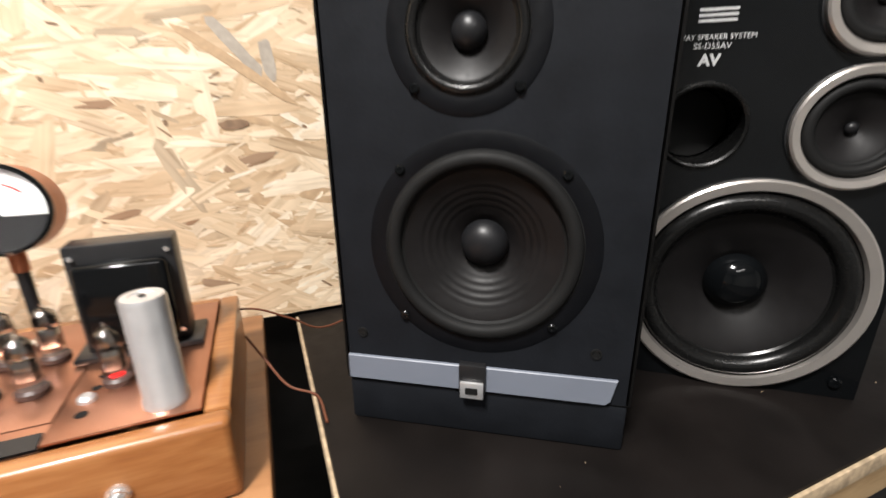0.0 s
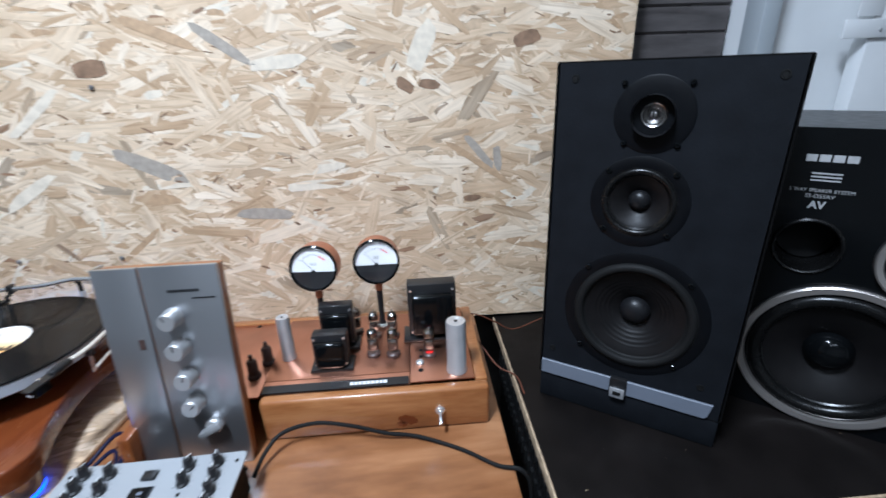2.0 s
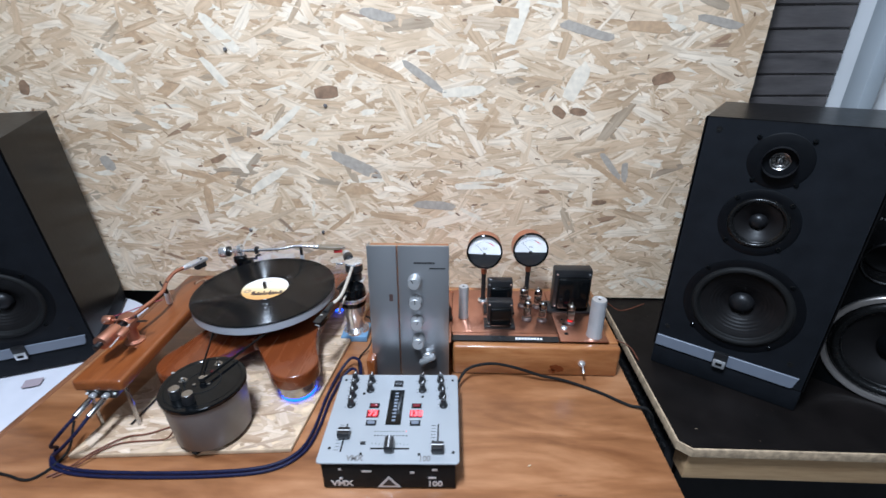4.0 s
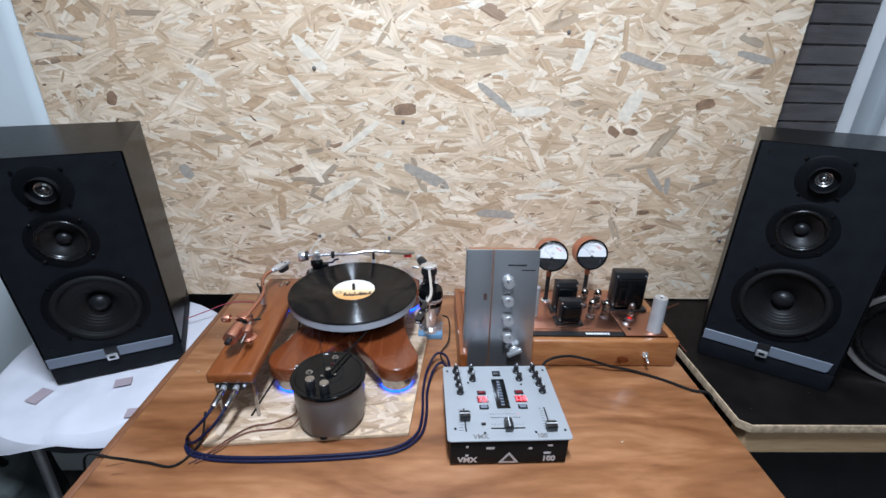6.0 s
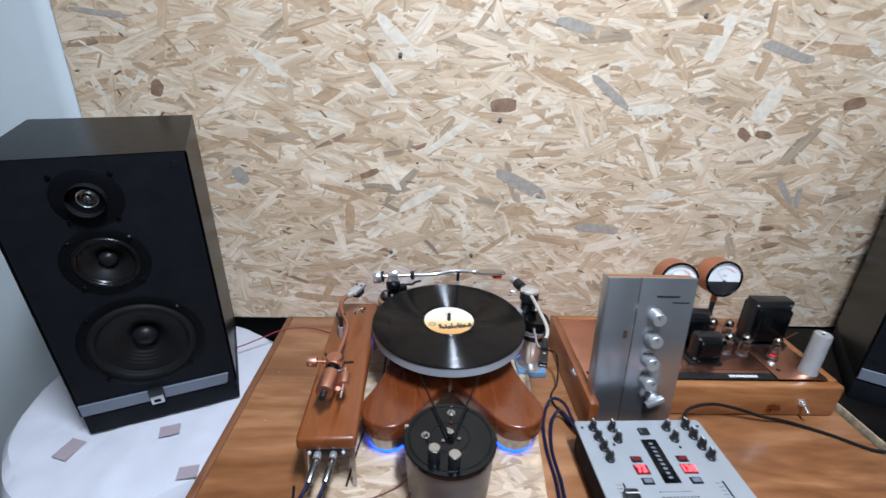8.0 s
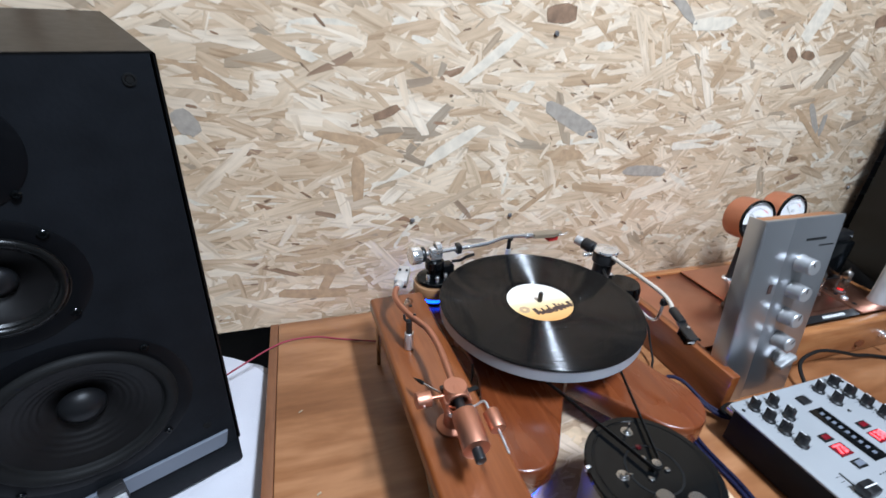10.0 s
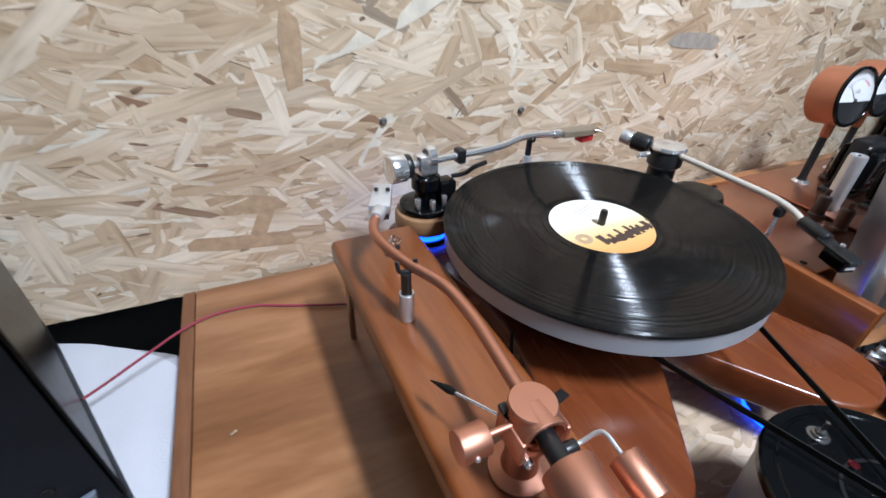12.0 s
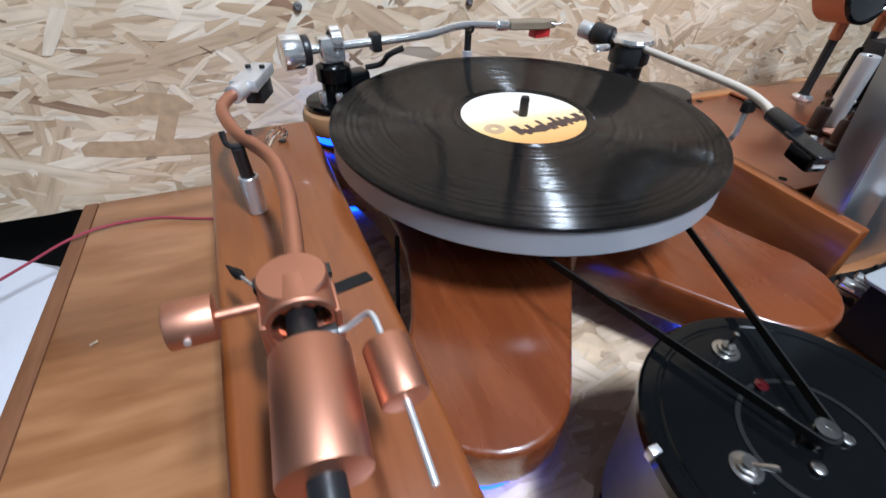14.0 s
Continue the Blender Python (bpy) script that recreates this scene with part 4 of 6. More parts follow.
part("counterweight", rod((-0.043, 0, AZ), (-0.026, 0, AZ), 0.0145, 32, 0.0015), M_CHROME, arm1)
part("weight_dial", rod((-0.0255, 0, AZ), (-0.019, 0, AZ), 0.0125, 28, 0.001), M_BLACK, arm1)
part("collar", rod((0.177, 0.001, AZ + 0.0018), (0.191, 0.0, AZ + 0.0005), 0.0058, 20, 0.0008), M_CHROME, arm1)
shell_bm = prism([(0, -0.008), (0.040, -0.010), (0.062, -0.004), (0.062, 0.004), (0.040, 0.010), (0, 0.008)], 0, 0.008, 0.001, 1)
hs = part("headshell", shell_bm, M_GREYWOOD, arm1, "grey-brown wooden headshell", m=pose(0.191, 0, AZ - 0.003, 0, 3, -3))
part("cartridge", box(0.226, 0.246, -0.007, 0.006, AZ - 0.015, AZ - 0.0048, 0.001), M_RED, hs, "small red cartridge")
part("finger_lift", tube([(0.243, -0.008, AZ + 0.000), (0.252, -0.013, AZ - 0.001), (0.260, -0.013, AZ + 0.003)], 0.0009, 6, 5), M_CHROME, hs)
part("rest_post", rod((0.146, 0.004, 0.0), (0.146, 0.004, 0.066), 0.0052, 18, 0.0008), M_ALU, arm1)
part("rest_pin", rod((0.146, 0.004, 0.066), (0.146, 0.004, 0.0855), 0.0036, 14), M_BLACK, arm1)
part("rest_fork", tube([(0.146, -0.004, AZ + 0.005), (0.146, -0.0035, AZ + 0.000), (0.146, 0.002, AZ - 0.002), (0.146, 0.0075, AZ + 0.000), (0.146, 0.008, AZ + 0.006)], 0.0016, 8, 5), M_BLACK, arm1)

# ---- free-standing pod with the cream arm ----
A2X, A2Y = 0.305, -0.205
arm2 = thing("cream_tonearm_pod", pose(A2X, A2Y, OSBZ), "chrome and black arm pod with a cream curved tonearm", "tonearm")
part("pod_block", box(-0.030, 0.030, -0.030, 0.030, -0.0104, 0.004, 0.002), plain("blue_grey_plastic", (0.13, 0.24, 0.36), 0.4), arm2, "flat blue-grey block under the pod")
part("pod_foot", lathe([(0, 0.0042), (0.029, 0.0042), (0.029, 0.010), (0.021, 0.018), (0.019, 0.030), (0.022, 0.046), (0.026, 0.060), (0.027, 0.075), (0, 0.075)], 40), M_CHROME, arm2, "flared polished metal pod")
part("pod_body", lathe([(0.027, 0.0752), (0.029, 0.079), (0.029, 0.112), (0.026, 0.118), (0, 0.118)], 40), M_BLACKGLOSS, arm2)
part("pod_collar", lathe([(0.030, 0.088), (0.031, 0.090), (0.031, 0.096), (0.030, 0.098)], 40), M_CHROME, arm2)
PX, PY = -0.005, 0.052
part("pillar", lathe([(0.016, 0.105), (0.016, 0.128), (0.020, 0.132), (0.020, 0.146), (0.018, 0.150), (0, 0.150)], 32), M_BLACK, arm2, m=Matrix.Translation((PX, PY, 0)))
part("pivot_plate", box(PX - 0.024, PX + 0.02, PY - 0.018, PY + 0.015, 0.1, 0.108, 0.002), M_ALU, arm2)
part("pivot_cap", lathe([(0, 0.1502), (0.021, 0.1502), (0.0215, 0.152), (0.020, 0.155), (0.014, 0.157), (0, 0.1575)], 36), M_CHROME, arm2, "bright chrome pivot cap", m=Matrix.Translation((PX, PY, 0)))
part("counterweight", rod((PX - 0.014, PY + 0.016, 0.150), (PX - 0.022, PY + 0.034, 0.152), 0.011, 26, 0.001), M_BLACK, arm2)
part("counterweight_ring", rod((PX - 0.023, PY + 0.036, 0.152), (PX - 0.029, PY + 0.048, 0.1535), 0.0085, 26, 0.001), M_ALU, arm2)
part("bias_screw", rod((PX - 0.026, PY + 0.003, 0.146), (PX - 0.042, PY + 0.004, 0.146), 0.0036, 14, 0.0006), M_CHROME, arm2)
part("arm_tube", tube([(PX, PY - 0.016, 0.148), (PX + 0.004, PY - 0.075, 0.147), (PX + 0.006, PY - 0.125, 0.146), (PX + 0.002, PY - 0.150, 0.144), (PX - 0.006, PY - 0.166, 0.142)], 0.0033, 14), M_CREAM, arm2, "cream painted arm tube")
hs2 = part("headshell", rod((PX - 0.0055, PY - 0.165, 0.142), (PX - 0.012, PY - 0.192, 0.139), 0.0058, 16, 0.0008), M_BLACK, arm2)
part("headshell_plate", prism(rounded_rect(-0.0072, 0.0072, -0.036, 0.0, 0.003), 0, 0.0024, 0.0005, 1), M_BLACK, hs2, m=pose(PX - 0.0115, PY - 0.188, 0.1375, 4, 0, -16))
part("cartridge", prism(rounded_rect(-0.0072, 0.0072, -0.033, -0.010, 0.002), -0.0115, -0.0003, 0.001, 1), M_BLACKGLOSS, hs2, m=pose(PX - 0.0115, PY - 0.188, 0.1375, 4, 0, -16))
part("cartridge_mark", box(-0.0045, 0.0045, -0.0338, -0.0332, -0.0075, -0.0050), M_WHITEINK, hs2, m=pose(PX - 0.0115, PY - 0.188, 0.1375, 4, 0, -16))
part("cartridge_screw", cyl(0.0022, 0.003, 0.0055, 0.0004, 12), M_CHROME, hs2, m=pose(PX - 0.016, PY - 0.205, 0.138, 0, 0, -16))
part("rest_rod", tube([(PX + 0.004, PY - 0.028, 0.116), (PX - 0.004, PY - 0.09, 0.108), (PX - 0.006, PY - 0.128, 0.104), (PX + 0.000, PY - 0.140, 0.108), (PX + 0.004, PY - 0.140, 0.135)], 0.0024, 10), M_CHROME, arm2)
part("rest_clip", box(PX - 0.002, PX + 0.0085, PY - 0.1445, PY - 0.137, 0.132, 0.1425, 0.002), M_BLACK, arm2)
part("lift_lever", tube([(PX - 0.008, PY - 0.014, 0.122), (PX - 0.020, PY - 0.045, 0.120), (PX - 0.024, PY - 0.066, 0.119)], 0.0025, 8, 5), M_BLACK, arm2)

# ---- arm board with the copper arm ----
PLZ = 0.868
PL = pose(-0.0565, -0.327, TAB_Z, 0, 0, 1.9)
bridge = thing("arm_bridge", PL, "long varnished orange-brown wooden bridge on thin silver legs", "arm board")
part("board", box(-0.0425, 0.0405, -0.184, 0.187, 0.0955, 0.118, 0.0055, 3), M_PLANK, bridge)
for x, y in ((-0.033, -0.170), (0.033, -0.170), (-0.033, 0.17), (0.033, 0.17)):
    part("leg", cyl(0.0034, 0.0004, 0.0953, 0.0005, 14), M_NICKEL, bridge, "thin silver leg", m=Matrix.Translation((x, y, 0)))
sock = part("socket_block", box(-0.026, 0.020, -0.180, -0.155, 0.078, 0.0953, 0.001), M_BLACK, bridge, "black socket block with two plugs")
for x in (-0.014, 0.008):
    part("socket", rod((x, -0.1805, 0.087), (x, -0.189, 0.087), 0.0052, 18, 0.0006), M_ALU, sock)
    part("plug", rod((x, -0.189, 0.086), (x - 0.005, -0.222, 0.078), 0.0050, 18, 0.001), M_NICKEL, sock, "silver signal plug")
for x in (-0.025, 0.022):
    part("terminal", rod((x, -0.1805, 0.090), (x, -0.183, 0.090), 0.0022, 12), M_WHITEINK, sock)
part("board_screw", cyl(0.003, 0.1177, 0.1195, 0.0004, 14), M_BLACK, bridge, m=Matrix.Translation((0.012, 0.150, 0)))

A3X, A3Y, A3S, A3L = -0.058, -0.402, 0.64, 0.022
arm3 = thing("copper_tonearm", pose(A3X, A3Y, PLZ + 0.0006) @ Matrix.Scale(A3S, 4), "brushed copper tonearm with three copper weights on the wooden bridge", "tonearm")
part("foot_flange", lathe([(0, 0), (0.026, 0), (0.026, 0.003), (0.022, 0.005), (0.016, 0.008), (0.0145, 0.016), (0.0145, 0.026 + A3L), (0, 0.026 + A3L)], 40), M_COPPER, arm3)
part("lower_body", lathe([(0.017, 0.0262), (0.0185, 0.028), (0.0185, 0.036), (0.017, 0.038), (0, 0.038)], 36), M_COPPER, arm3)
TZ = 0.052
part("cup", lathe([(0.0195, -0.011), (0.0205, -0.010), (0.0205, 0.010), (0.0195, 0.011), (0.0165, 0.011), (0.0155, 0.009), (0.0155, -0.009), (0.0165, -0.011)], 40, True), M_COPPER, arm3, "open copper bearing ring", m=pose(0.0, -0.010, 0.046, 90))
for sx in (-1, 1):
    part("yoke_cheek", box(min(sx * 0.0172, sx * 0.0212), max(sx * 0.0172, sx * 0.0212), -0.022, 0.013, 0.028, 0.0525, 0.001), M_COPPER, arm3, "flat copper yoke cheek")
    part("cheek_block", box(min(sx * 0.0150, sx * 0.0215), max(sx * 0.0150, sx * 0.0215), 0.004, 0.0135, 0.0527, 0.0572, 0.0008), M_BLACK, arm3)
part("pivot_cap", lathe([(0, 0.054), (0.0185, 0.054), (0.019, 0.0555), (0.019, 0.064), (0.018, 0.0655), (0, 0.066)], 44), M_COPPER, arm3, "flat round copper pivot cap")
part("pivot_core", lathe([(0, 0.038), (0.011, 0.038), (0.011, 0.054), (0, 0.054)], 28), M_BLACK, arm3)
part("yoke_block", box(-0.0185, 0.0185, -0.006, 0.012, 0.037, 0.0535, 0.002), M_BLACK, arm3)
ARC = [(-0.0565, -0.394), (-0.054, -0.350), (-0.054, -0.325), (-0.058, -0.296), (-0.0735, -0.260), (-0.081, -0.226), (-0.078, -0.206), (-0.071, -0.193)]
part("arm_tube", tube([((x - A3X) / A3S, (y - A3Y) / A3S, TZ) for x, y in ARC], 0.0061, 16), M_COPPER, arm3, "S-shaped copper arm tube")
hs3 = part("headshell_collar", rod((-0.0253, 0.3170, TZ), (-0.0143, 0.3370, TZ), 0.0095, 22, 0.001), M_ALU, arm3, "knurled silver collar")
part("headshell", prism([(-0.010, 0.0), (0.010, 0.0), (0.0085, 0.046), (-0.0085, 0.046)], -0.004, 0.005, 0.0015, 2), M_ALU, hs3, "satin silver headshell", m=pose(-0.0143, 0.3370, TZ, 0, 0, -22) @ Matrix.Scale(1.45, 4))
part("cartridge", box(-0.007, 0.007, 0.014, 0.040, -0.018, -0.0043, 0.001), M_BLACK, hs3, m=pose(-0.0143, 0.3370, TZ, 0, 0, -22) @ Matrix.Scale(1.45, 4))
for dx in (-0.0055, 0.0055):
    part("cartridge_bolt", cyl(0.0022, 0.005, 0.0075, 0.0004, 12), M_BLACK, hs3, m=pose(-0.0143, 0.3370, TZ, 0, 0, -22) @ Matrix.Scale(1.45, 4) @ Matrix.Translation((dx, 0.030, 0)))
part("main_weight", rod((0.001, -0.044, 0.049), (-0.002, -0.104, 0.045), 0.0200, 40, 0.001), M_COPPER, arm3, "large copper counterweight")
part("weight_shaft", rod((0.000, -0.012, 0.051), (-0.0025, -0.122, 0.044), 0.0080, 22, 0.001), M_BLACK, arm3)
part("side_rod", rod((-0.018, -0.003, 0.051), (-0.046, -0.004, 0.052), 0.003, 12), M_COPPER, arm3)
cw = part("side_weight", rod((-0.041, -0.004, 0.052), (-0.064, -0.005, 0.053), 0.0125, 30, 0.001), M_COPPER, arm3, "small copper side weight")
part("set_screw", rod((-0.054, -0.0168, 0.0525), (-0.054, -0.0190, 0.0525), 0.0018, 10), M_ALU, cw)
part("bias_rod", tube([(0.012, -0.033, 0.048), (0.022, -0.033, 0.050), (0.031, -0.035, 0.058), (0.0345, -0.040, 0.061), (0.036, -0.054, 0.058), (0.0375, -0.085, 0.053), (0.038, -0.122, 0.047)], 0.0018, 10, 8), M_ALU, arm3)
part("bias_weight", rod((0.0362, -0.056, 0.0577), (0.0375, -0.086, 0.0528), 0.0118, 30, 0.001), M_COPPER, arm3, "copper bias weight on a bent rod")
part("bias_boss", rod((0.004, -0.033, 0.048), (0.017, -0.033, 0.048), 0.0055, 16, 0.0008), M_BLACK, arm3)
part("lever_rod", rod((-0.014, 0.014, 0.036), (-0.0345, 0.060, 0.022), 0.0014, 10), M_CHROME, arm3)
part("lever_tip", lathe([(0, 0), (0.0024, 0.0), (0.0038, 0.007), (0.0033, 0.012), (0.0006, 0.031), (0, 0.031)], 14), M_RUBBER, arm3, "black pointed lever tip", m=between((-0.0335, 0.058, 0.0225), (-0.046, 0.087, 0.013)))
part("lever_blade", box(-0.0045, 0.0045, 0, 0.030, -0.001, 0.001, 0.0008), M_RUBBER, arm3, m=pose(0.016, 0.004, 0.042, -6, 0, -72))
part("clamp_bolt", cyl(0.004, 0, 0.006, 0.0008, 6), M_CHROME, arm3, m=pose(-0.013, -0.02, 0.029, 90))

for o in arm3.children_recursive:
    if o.data and not o.name.startswith("foot_flange"):
        o.data.transform(Matrix.Translation((0, 0, A3L)))

rest = thing("arm_rest_post", pose(-0.0735, -0.2695, PLZ + 0.0006), "silver and black arm rest post holding the copper arm", "arm rest")
part("sleeve", lathe([(0.0058, 0), (0.0058, 0.024), (0.0053, 0.0246), (0.0043, 0.0246), (0.0043, 0.018), (0, 0.018)], 26), M_ALU, rest)
part("pin", rod((0, 0, 0.0182), (-0.001, -0.002, 0.044), 0.0038, 18), M_BLACK, rest)
part("fork", tube([(-0.0068, 0.0, 0.0535), (-0.0058, -0.002, 0.0465), (0, -0.002, 0.0445), (0.0058, -0.002, 0.0465), (0.0066, 0, 0.0525)], 0.0017, 8, 5), M_BLACK, rest)

# ---- motor pod ----
MX, MY = 0.122, -0.4985
motor = thing("motor_housing", pose(MX, MY, OSBZ), "round grey motor housing with gloss black lid, chrome knobs", "motor unit")
part("drum", lathe([(0, 0.006), (0.058, 0.006), (0.060, 0.009), (0.0645, 0.092), (0, 0.092)], 64), M_GREYCAN, motor, "metallic grey drum")
part("lid", lathe([(0, 0.0922), (0.0657, 0.0922), (0.0667, 0.0935), (0.0667, 0.0985), (0.0654, 0.1), (0.060, 0.1), (0.0592, 0.0993), (0.058, 0.0993), (0.0572, 0.1), (0, 0.1)], 72), M_BLACKGLOSS, motor, "gloss black lid")
part("pulley_groove", lathe([(0.0265, 0.1), (0.0265, 0.1004), (0.0285, 0.1004), (0.0285, 0.1)], 48), M_RUBBER, motor)
part("pulley", lathe([(0.0036, 0.1), (0.0036, 0.1032), (0.0048, 0.1036), (0.0040, 0.107), (0.0046, 0.1092), (0.0044, 0.1102), (0.0012, 0.1104), (0.0010, 0.1098), (0, 0.1098)], 24), M_NICKEL, motor)
for k in range(3):
    ka = radians(100 + 120 * k)
    part("motor_screw", cyl(0.0028, 0.1, 0.1022, 0.0005, 12), M_NICKEL, motor, m=Matrix.Translation((0.013 * math.cos(ka), 0.013 * math.sin(ka), 0)))
for x, y in ((-0.023, -0.036), (0.004, -0.046)):
    k = part("speed_knob", lathe([(0, 0.1002), (0.0085, 0.1002), (0.0085, 0.115), (0.0078, 0.1162), (0, 0.1162)], 28), M_BLACK, motor, "black knob with a chrome cap", m=Matrix.Translation((x, y, 0)))
    part("chrome_cap", lathe([(0, 0.1163), (0.0083, 0.1163), (0.0083, 0.1178), (0.0075, 0.1186), (0, 0.1186)], 28), M_NICKEL, k, m=Matrix.Translation((x, y, 0)))
for x, y, tilt in ((0.003, 0.046, 0), (-0.035, 0.002, 50)):
    sw = part("toggle_switch", lathe([(0, 0.1), (0.0062, 0.1), (0.0062, 0.1008), (0.0044, 0.1010), (0.0042, 0.1026), (0.0030, 0.1028), (0.0030, 0.1045), (0, 0.1045)], 18), M_NICKEL, motor, "chrome toggle switch", m=Matrix.Translation((x, y, 0)))
    part("toggle_lever", lathe([(0.0010, 0), (0.0015, 0.0085), (0.0012, 0.0098), (0, 0.0102)], 12), M_NICKEL, sw, m=Matrix.Translation((x, y, 0.103)) @ pose(0, 0, 0, 0, tilt, -60))
part("indicator", lathe([(0.003, 0.1), (0.003, 0.1012), (0, 0.1022)], 16), plain("dark_red_lens", (0.05, 0.003, 0.005), 0.15), motor, "dark red indicator lens", m=Matrix.Translation((0.002, 0.026, 0)))
part("lid_clip", box(-0.0655, -0.0605, 0.018, 0.0215, 0.0945, 0.1010, 0.0006), M_ALU, motor)
for k in range(3):
    ka = radians(-95 + 120 * k)
    part("rubber_foot", cyl(0.008, 0.0004, 0.006, 0.001, 18), M_RUBBER, motor, m=Matrix.Translation((0.052 * math.cos(ka), 0.052 * math.sin(ka), 0)))


def belt(x0, y0, r0, x1, y1, r1, z, h, t):
    """A flat band round two wheels."""
    d = math.hypot(x1 - x0, y1 - y0)
    base_a = math.atan2(y1 - y0, x1 - x0)
    off = math.acos((r0 - r1) / d)
    line = []
    for k in range(13):
        a = base_a + off + (2 * math.pi - 2 * off) * k / 12
        line.append((x0 + r0 * math.cos(a), y0 + r0 * math.sin(a), math.cos(a), math.sin(a)))
    for k in range(41):
        a = base_a - off + 2 * off * k / 40
        line.append((x1 + r1 * math.cos(a), y1 + r1 * math.sin(a), math.cos(a), math.sin(a)))
    b = bmesh.new()
    rings = []
    for x, y, nx, ny in line:
        rings.append([b.verts.new((x, y, z)), b.verts.new((x + nx * t, y + ny * t, z)), b.verts.new((x + nx * t, y + ny * t, z + h)), b.verts.new((x, y, z + h))])
    for i in range(len(rings)):
        p, q = rings[i], rings[(i + 1) % len(rings)]
        for k in range(4):
            b.faces.new((p[k], p[(k + 1) % 4], q[(k + 1) % 4], q[k]))
    return b


drive_belt = part("drive_belt", belt(MX, MY, 0.0047, CX, CY, 0.0902, OSBZ + 0.1045, 0.0045, 0.0012), M_RUBBER)
tagged(drive_belt, "thin black rubber belt stretched from motor to platter", "belt")

# ---- valve amplifier ----
AX0, AX1, AY0, AY1 = 0.368, 0.864, -0.335, -0.098
amp = thing("valve_amplifier", pose(0, 0, TAB_Z + 0.0003), "copper-topped valve amplifier in an oiled pine case", "amplifier")
AH = 0.070
part("front_board", box(0.532, AX1, AY0, AY0 + 0.019, 0.0, AH, 0.006, 3), M_PINE, amp)
part("right_board", box(AX1 - 0.019, AX1, AY0 + 0.0192, AY1, 0.0, AH, 0.003), M_PINE, amp)
part("left_board", box(AX0, AX0 + 0.016, -0.386, AY1, 0.0, AH, 0.003), M_PLANK, amp)
part("back_board", box(AX0 + 0.0162, AX1 - 0.0192, AY1 - 0.016, AY1, 0.0, AH, 0.002), M_PINE, amp)
DX0, DX1, DS = AX0 + 0.0165, AX1 - 0.0195, 0.748
DB, DF = AY1 - 0.0165, AY0 + 0.0195
part("left_deck", box(DX0, 0.528, -0.318, DB, AH - 0.006, AH - 0.0025, 0.0008), M_COPDECK, amp, "copper sheet deck")
part("middle_deck", box(0.5285, DS - 0.0006, DF + 0.026, DB, AH - 0.001, AH + 0.002, 0.001), M_COPDECK, amp, "copper sheet deck")
part("front_lip", prism([(DF + 0.002, AH - 0.004), (DF + 0.0255, AH + 0.001), (DF + 0.0255, AH - 0.004)], 0.531, DS - 0.0006, 0.0003, 1), M_COPDECK, amp, "sloping copper lip", m=Matrix(((0, 0, 1, 0), (1, 0, 0, 0), (0, 1, 0, 0), (0, 0, 0, 1))))
strip = part("name_strip", box(0.531, DS - 0.002, -0.007, 0.007, 0.0, 0.0016), M_BLACK, amp, "black name strip", m=pose(0, DF + 0.009, AH - 0.0012, 12))
for i in range(9):
    part("name_bar", box(0.659 + i * 0.0062, 0.6636 + i * 0.0062, -0.003, 0.0025, 0.0017, 0.0021), M_WHITEINK, strip, m=pose(0, DF + 0.009, AH - 0.0012, 12))
part("right_deck", box(DS + 0.0006, DX1, DF, DB, AH - 0.0005, AH + 0.0025, 0.001), M_COPDECK, amp, "copper sheet deck")
tg = part("toggle_switch", lathe([(0, 0), (0.0075, 0), (0.0075, 0.002), (0.0055, 0.0025), (0.0055, 0.006), (0.0035, 0.008), (0, 0.008)], 12), M_CHROME, amp, "chrome toggle switch", m=Matrix.Translation((0.790, AY0, 0.034)) @ FRONT)
part("toggle_lever", lathe([(0.0016, 0), (0.003, 0.014), (0.0024, 0.017), (0, 0.0175)], 14), M_CHROME, tg, m=Matrix.Translation((0.790, AY0 - 0.006, 0.034)) @ pose(0, 0, 0, 118))
TOP = AH + 0.0026
for x, z, w, h in ((0.742, 0.020, 0.030, 0.016), (0.733, 0.013, 0.016, 0.010)):
    k = bmesh.new()
    k.faces.new([k.verts.new((w / 2 * math.cos(2 * math.pi * q / 16), 0, h / 2 * math.sin(2 * math.pi * q / 16) * (1 + 0.25 * math.sin(3 * q)))) for q in range(16)])
    part("knot", k, M_MAHOG, amp, "brown knot in the front board", m=pose(x, AY0 - 0.0003, z, 0, 18, 0))


def can(x, y, r, h):
    c = part("capacitor_can", lathe([(0, 0), (r * 1.08, 0), (r * 1.08, 0.004), (r, 0.006), (r, h - 0.003), (r * 0.93, h), (r * 0.6, h), (r * 0.56, h - 0.0008), (0, h - 0.0008)], 36), M_ALU, amp, "brushed aluminium capacitor can", m=Matrix.Translation((x, y, TOP)))
    part("can_vent", cyl(r * 0.16, h - 0.0007, h + 0.0004, 0, 12), M_BLACK, c, m=Matrix.Translation((x, y, TOP)))


can(0.820, -0.294, 0.0148, 0.086)
can(0.553, -0.232, 0.0105, 0.076)


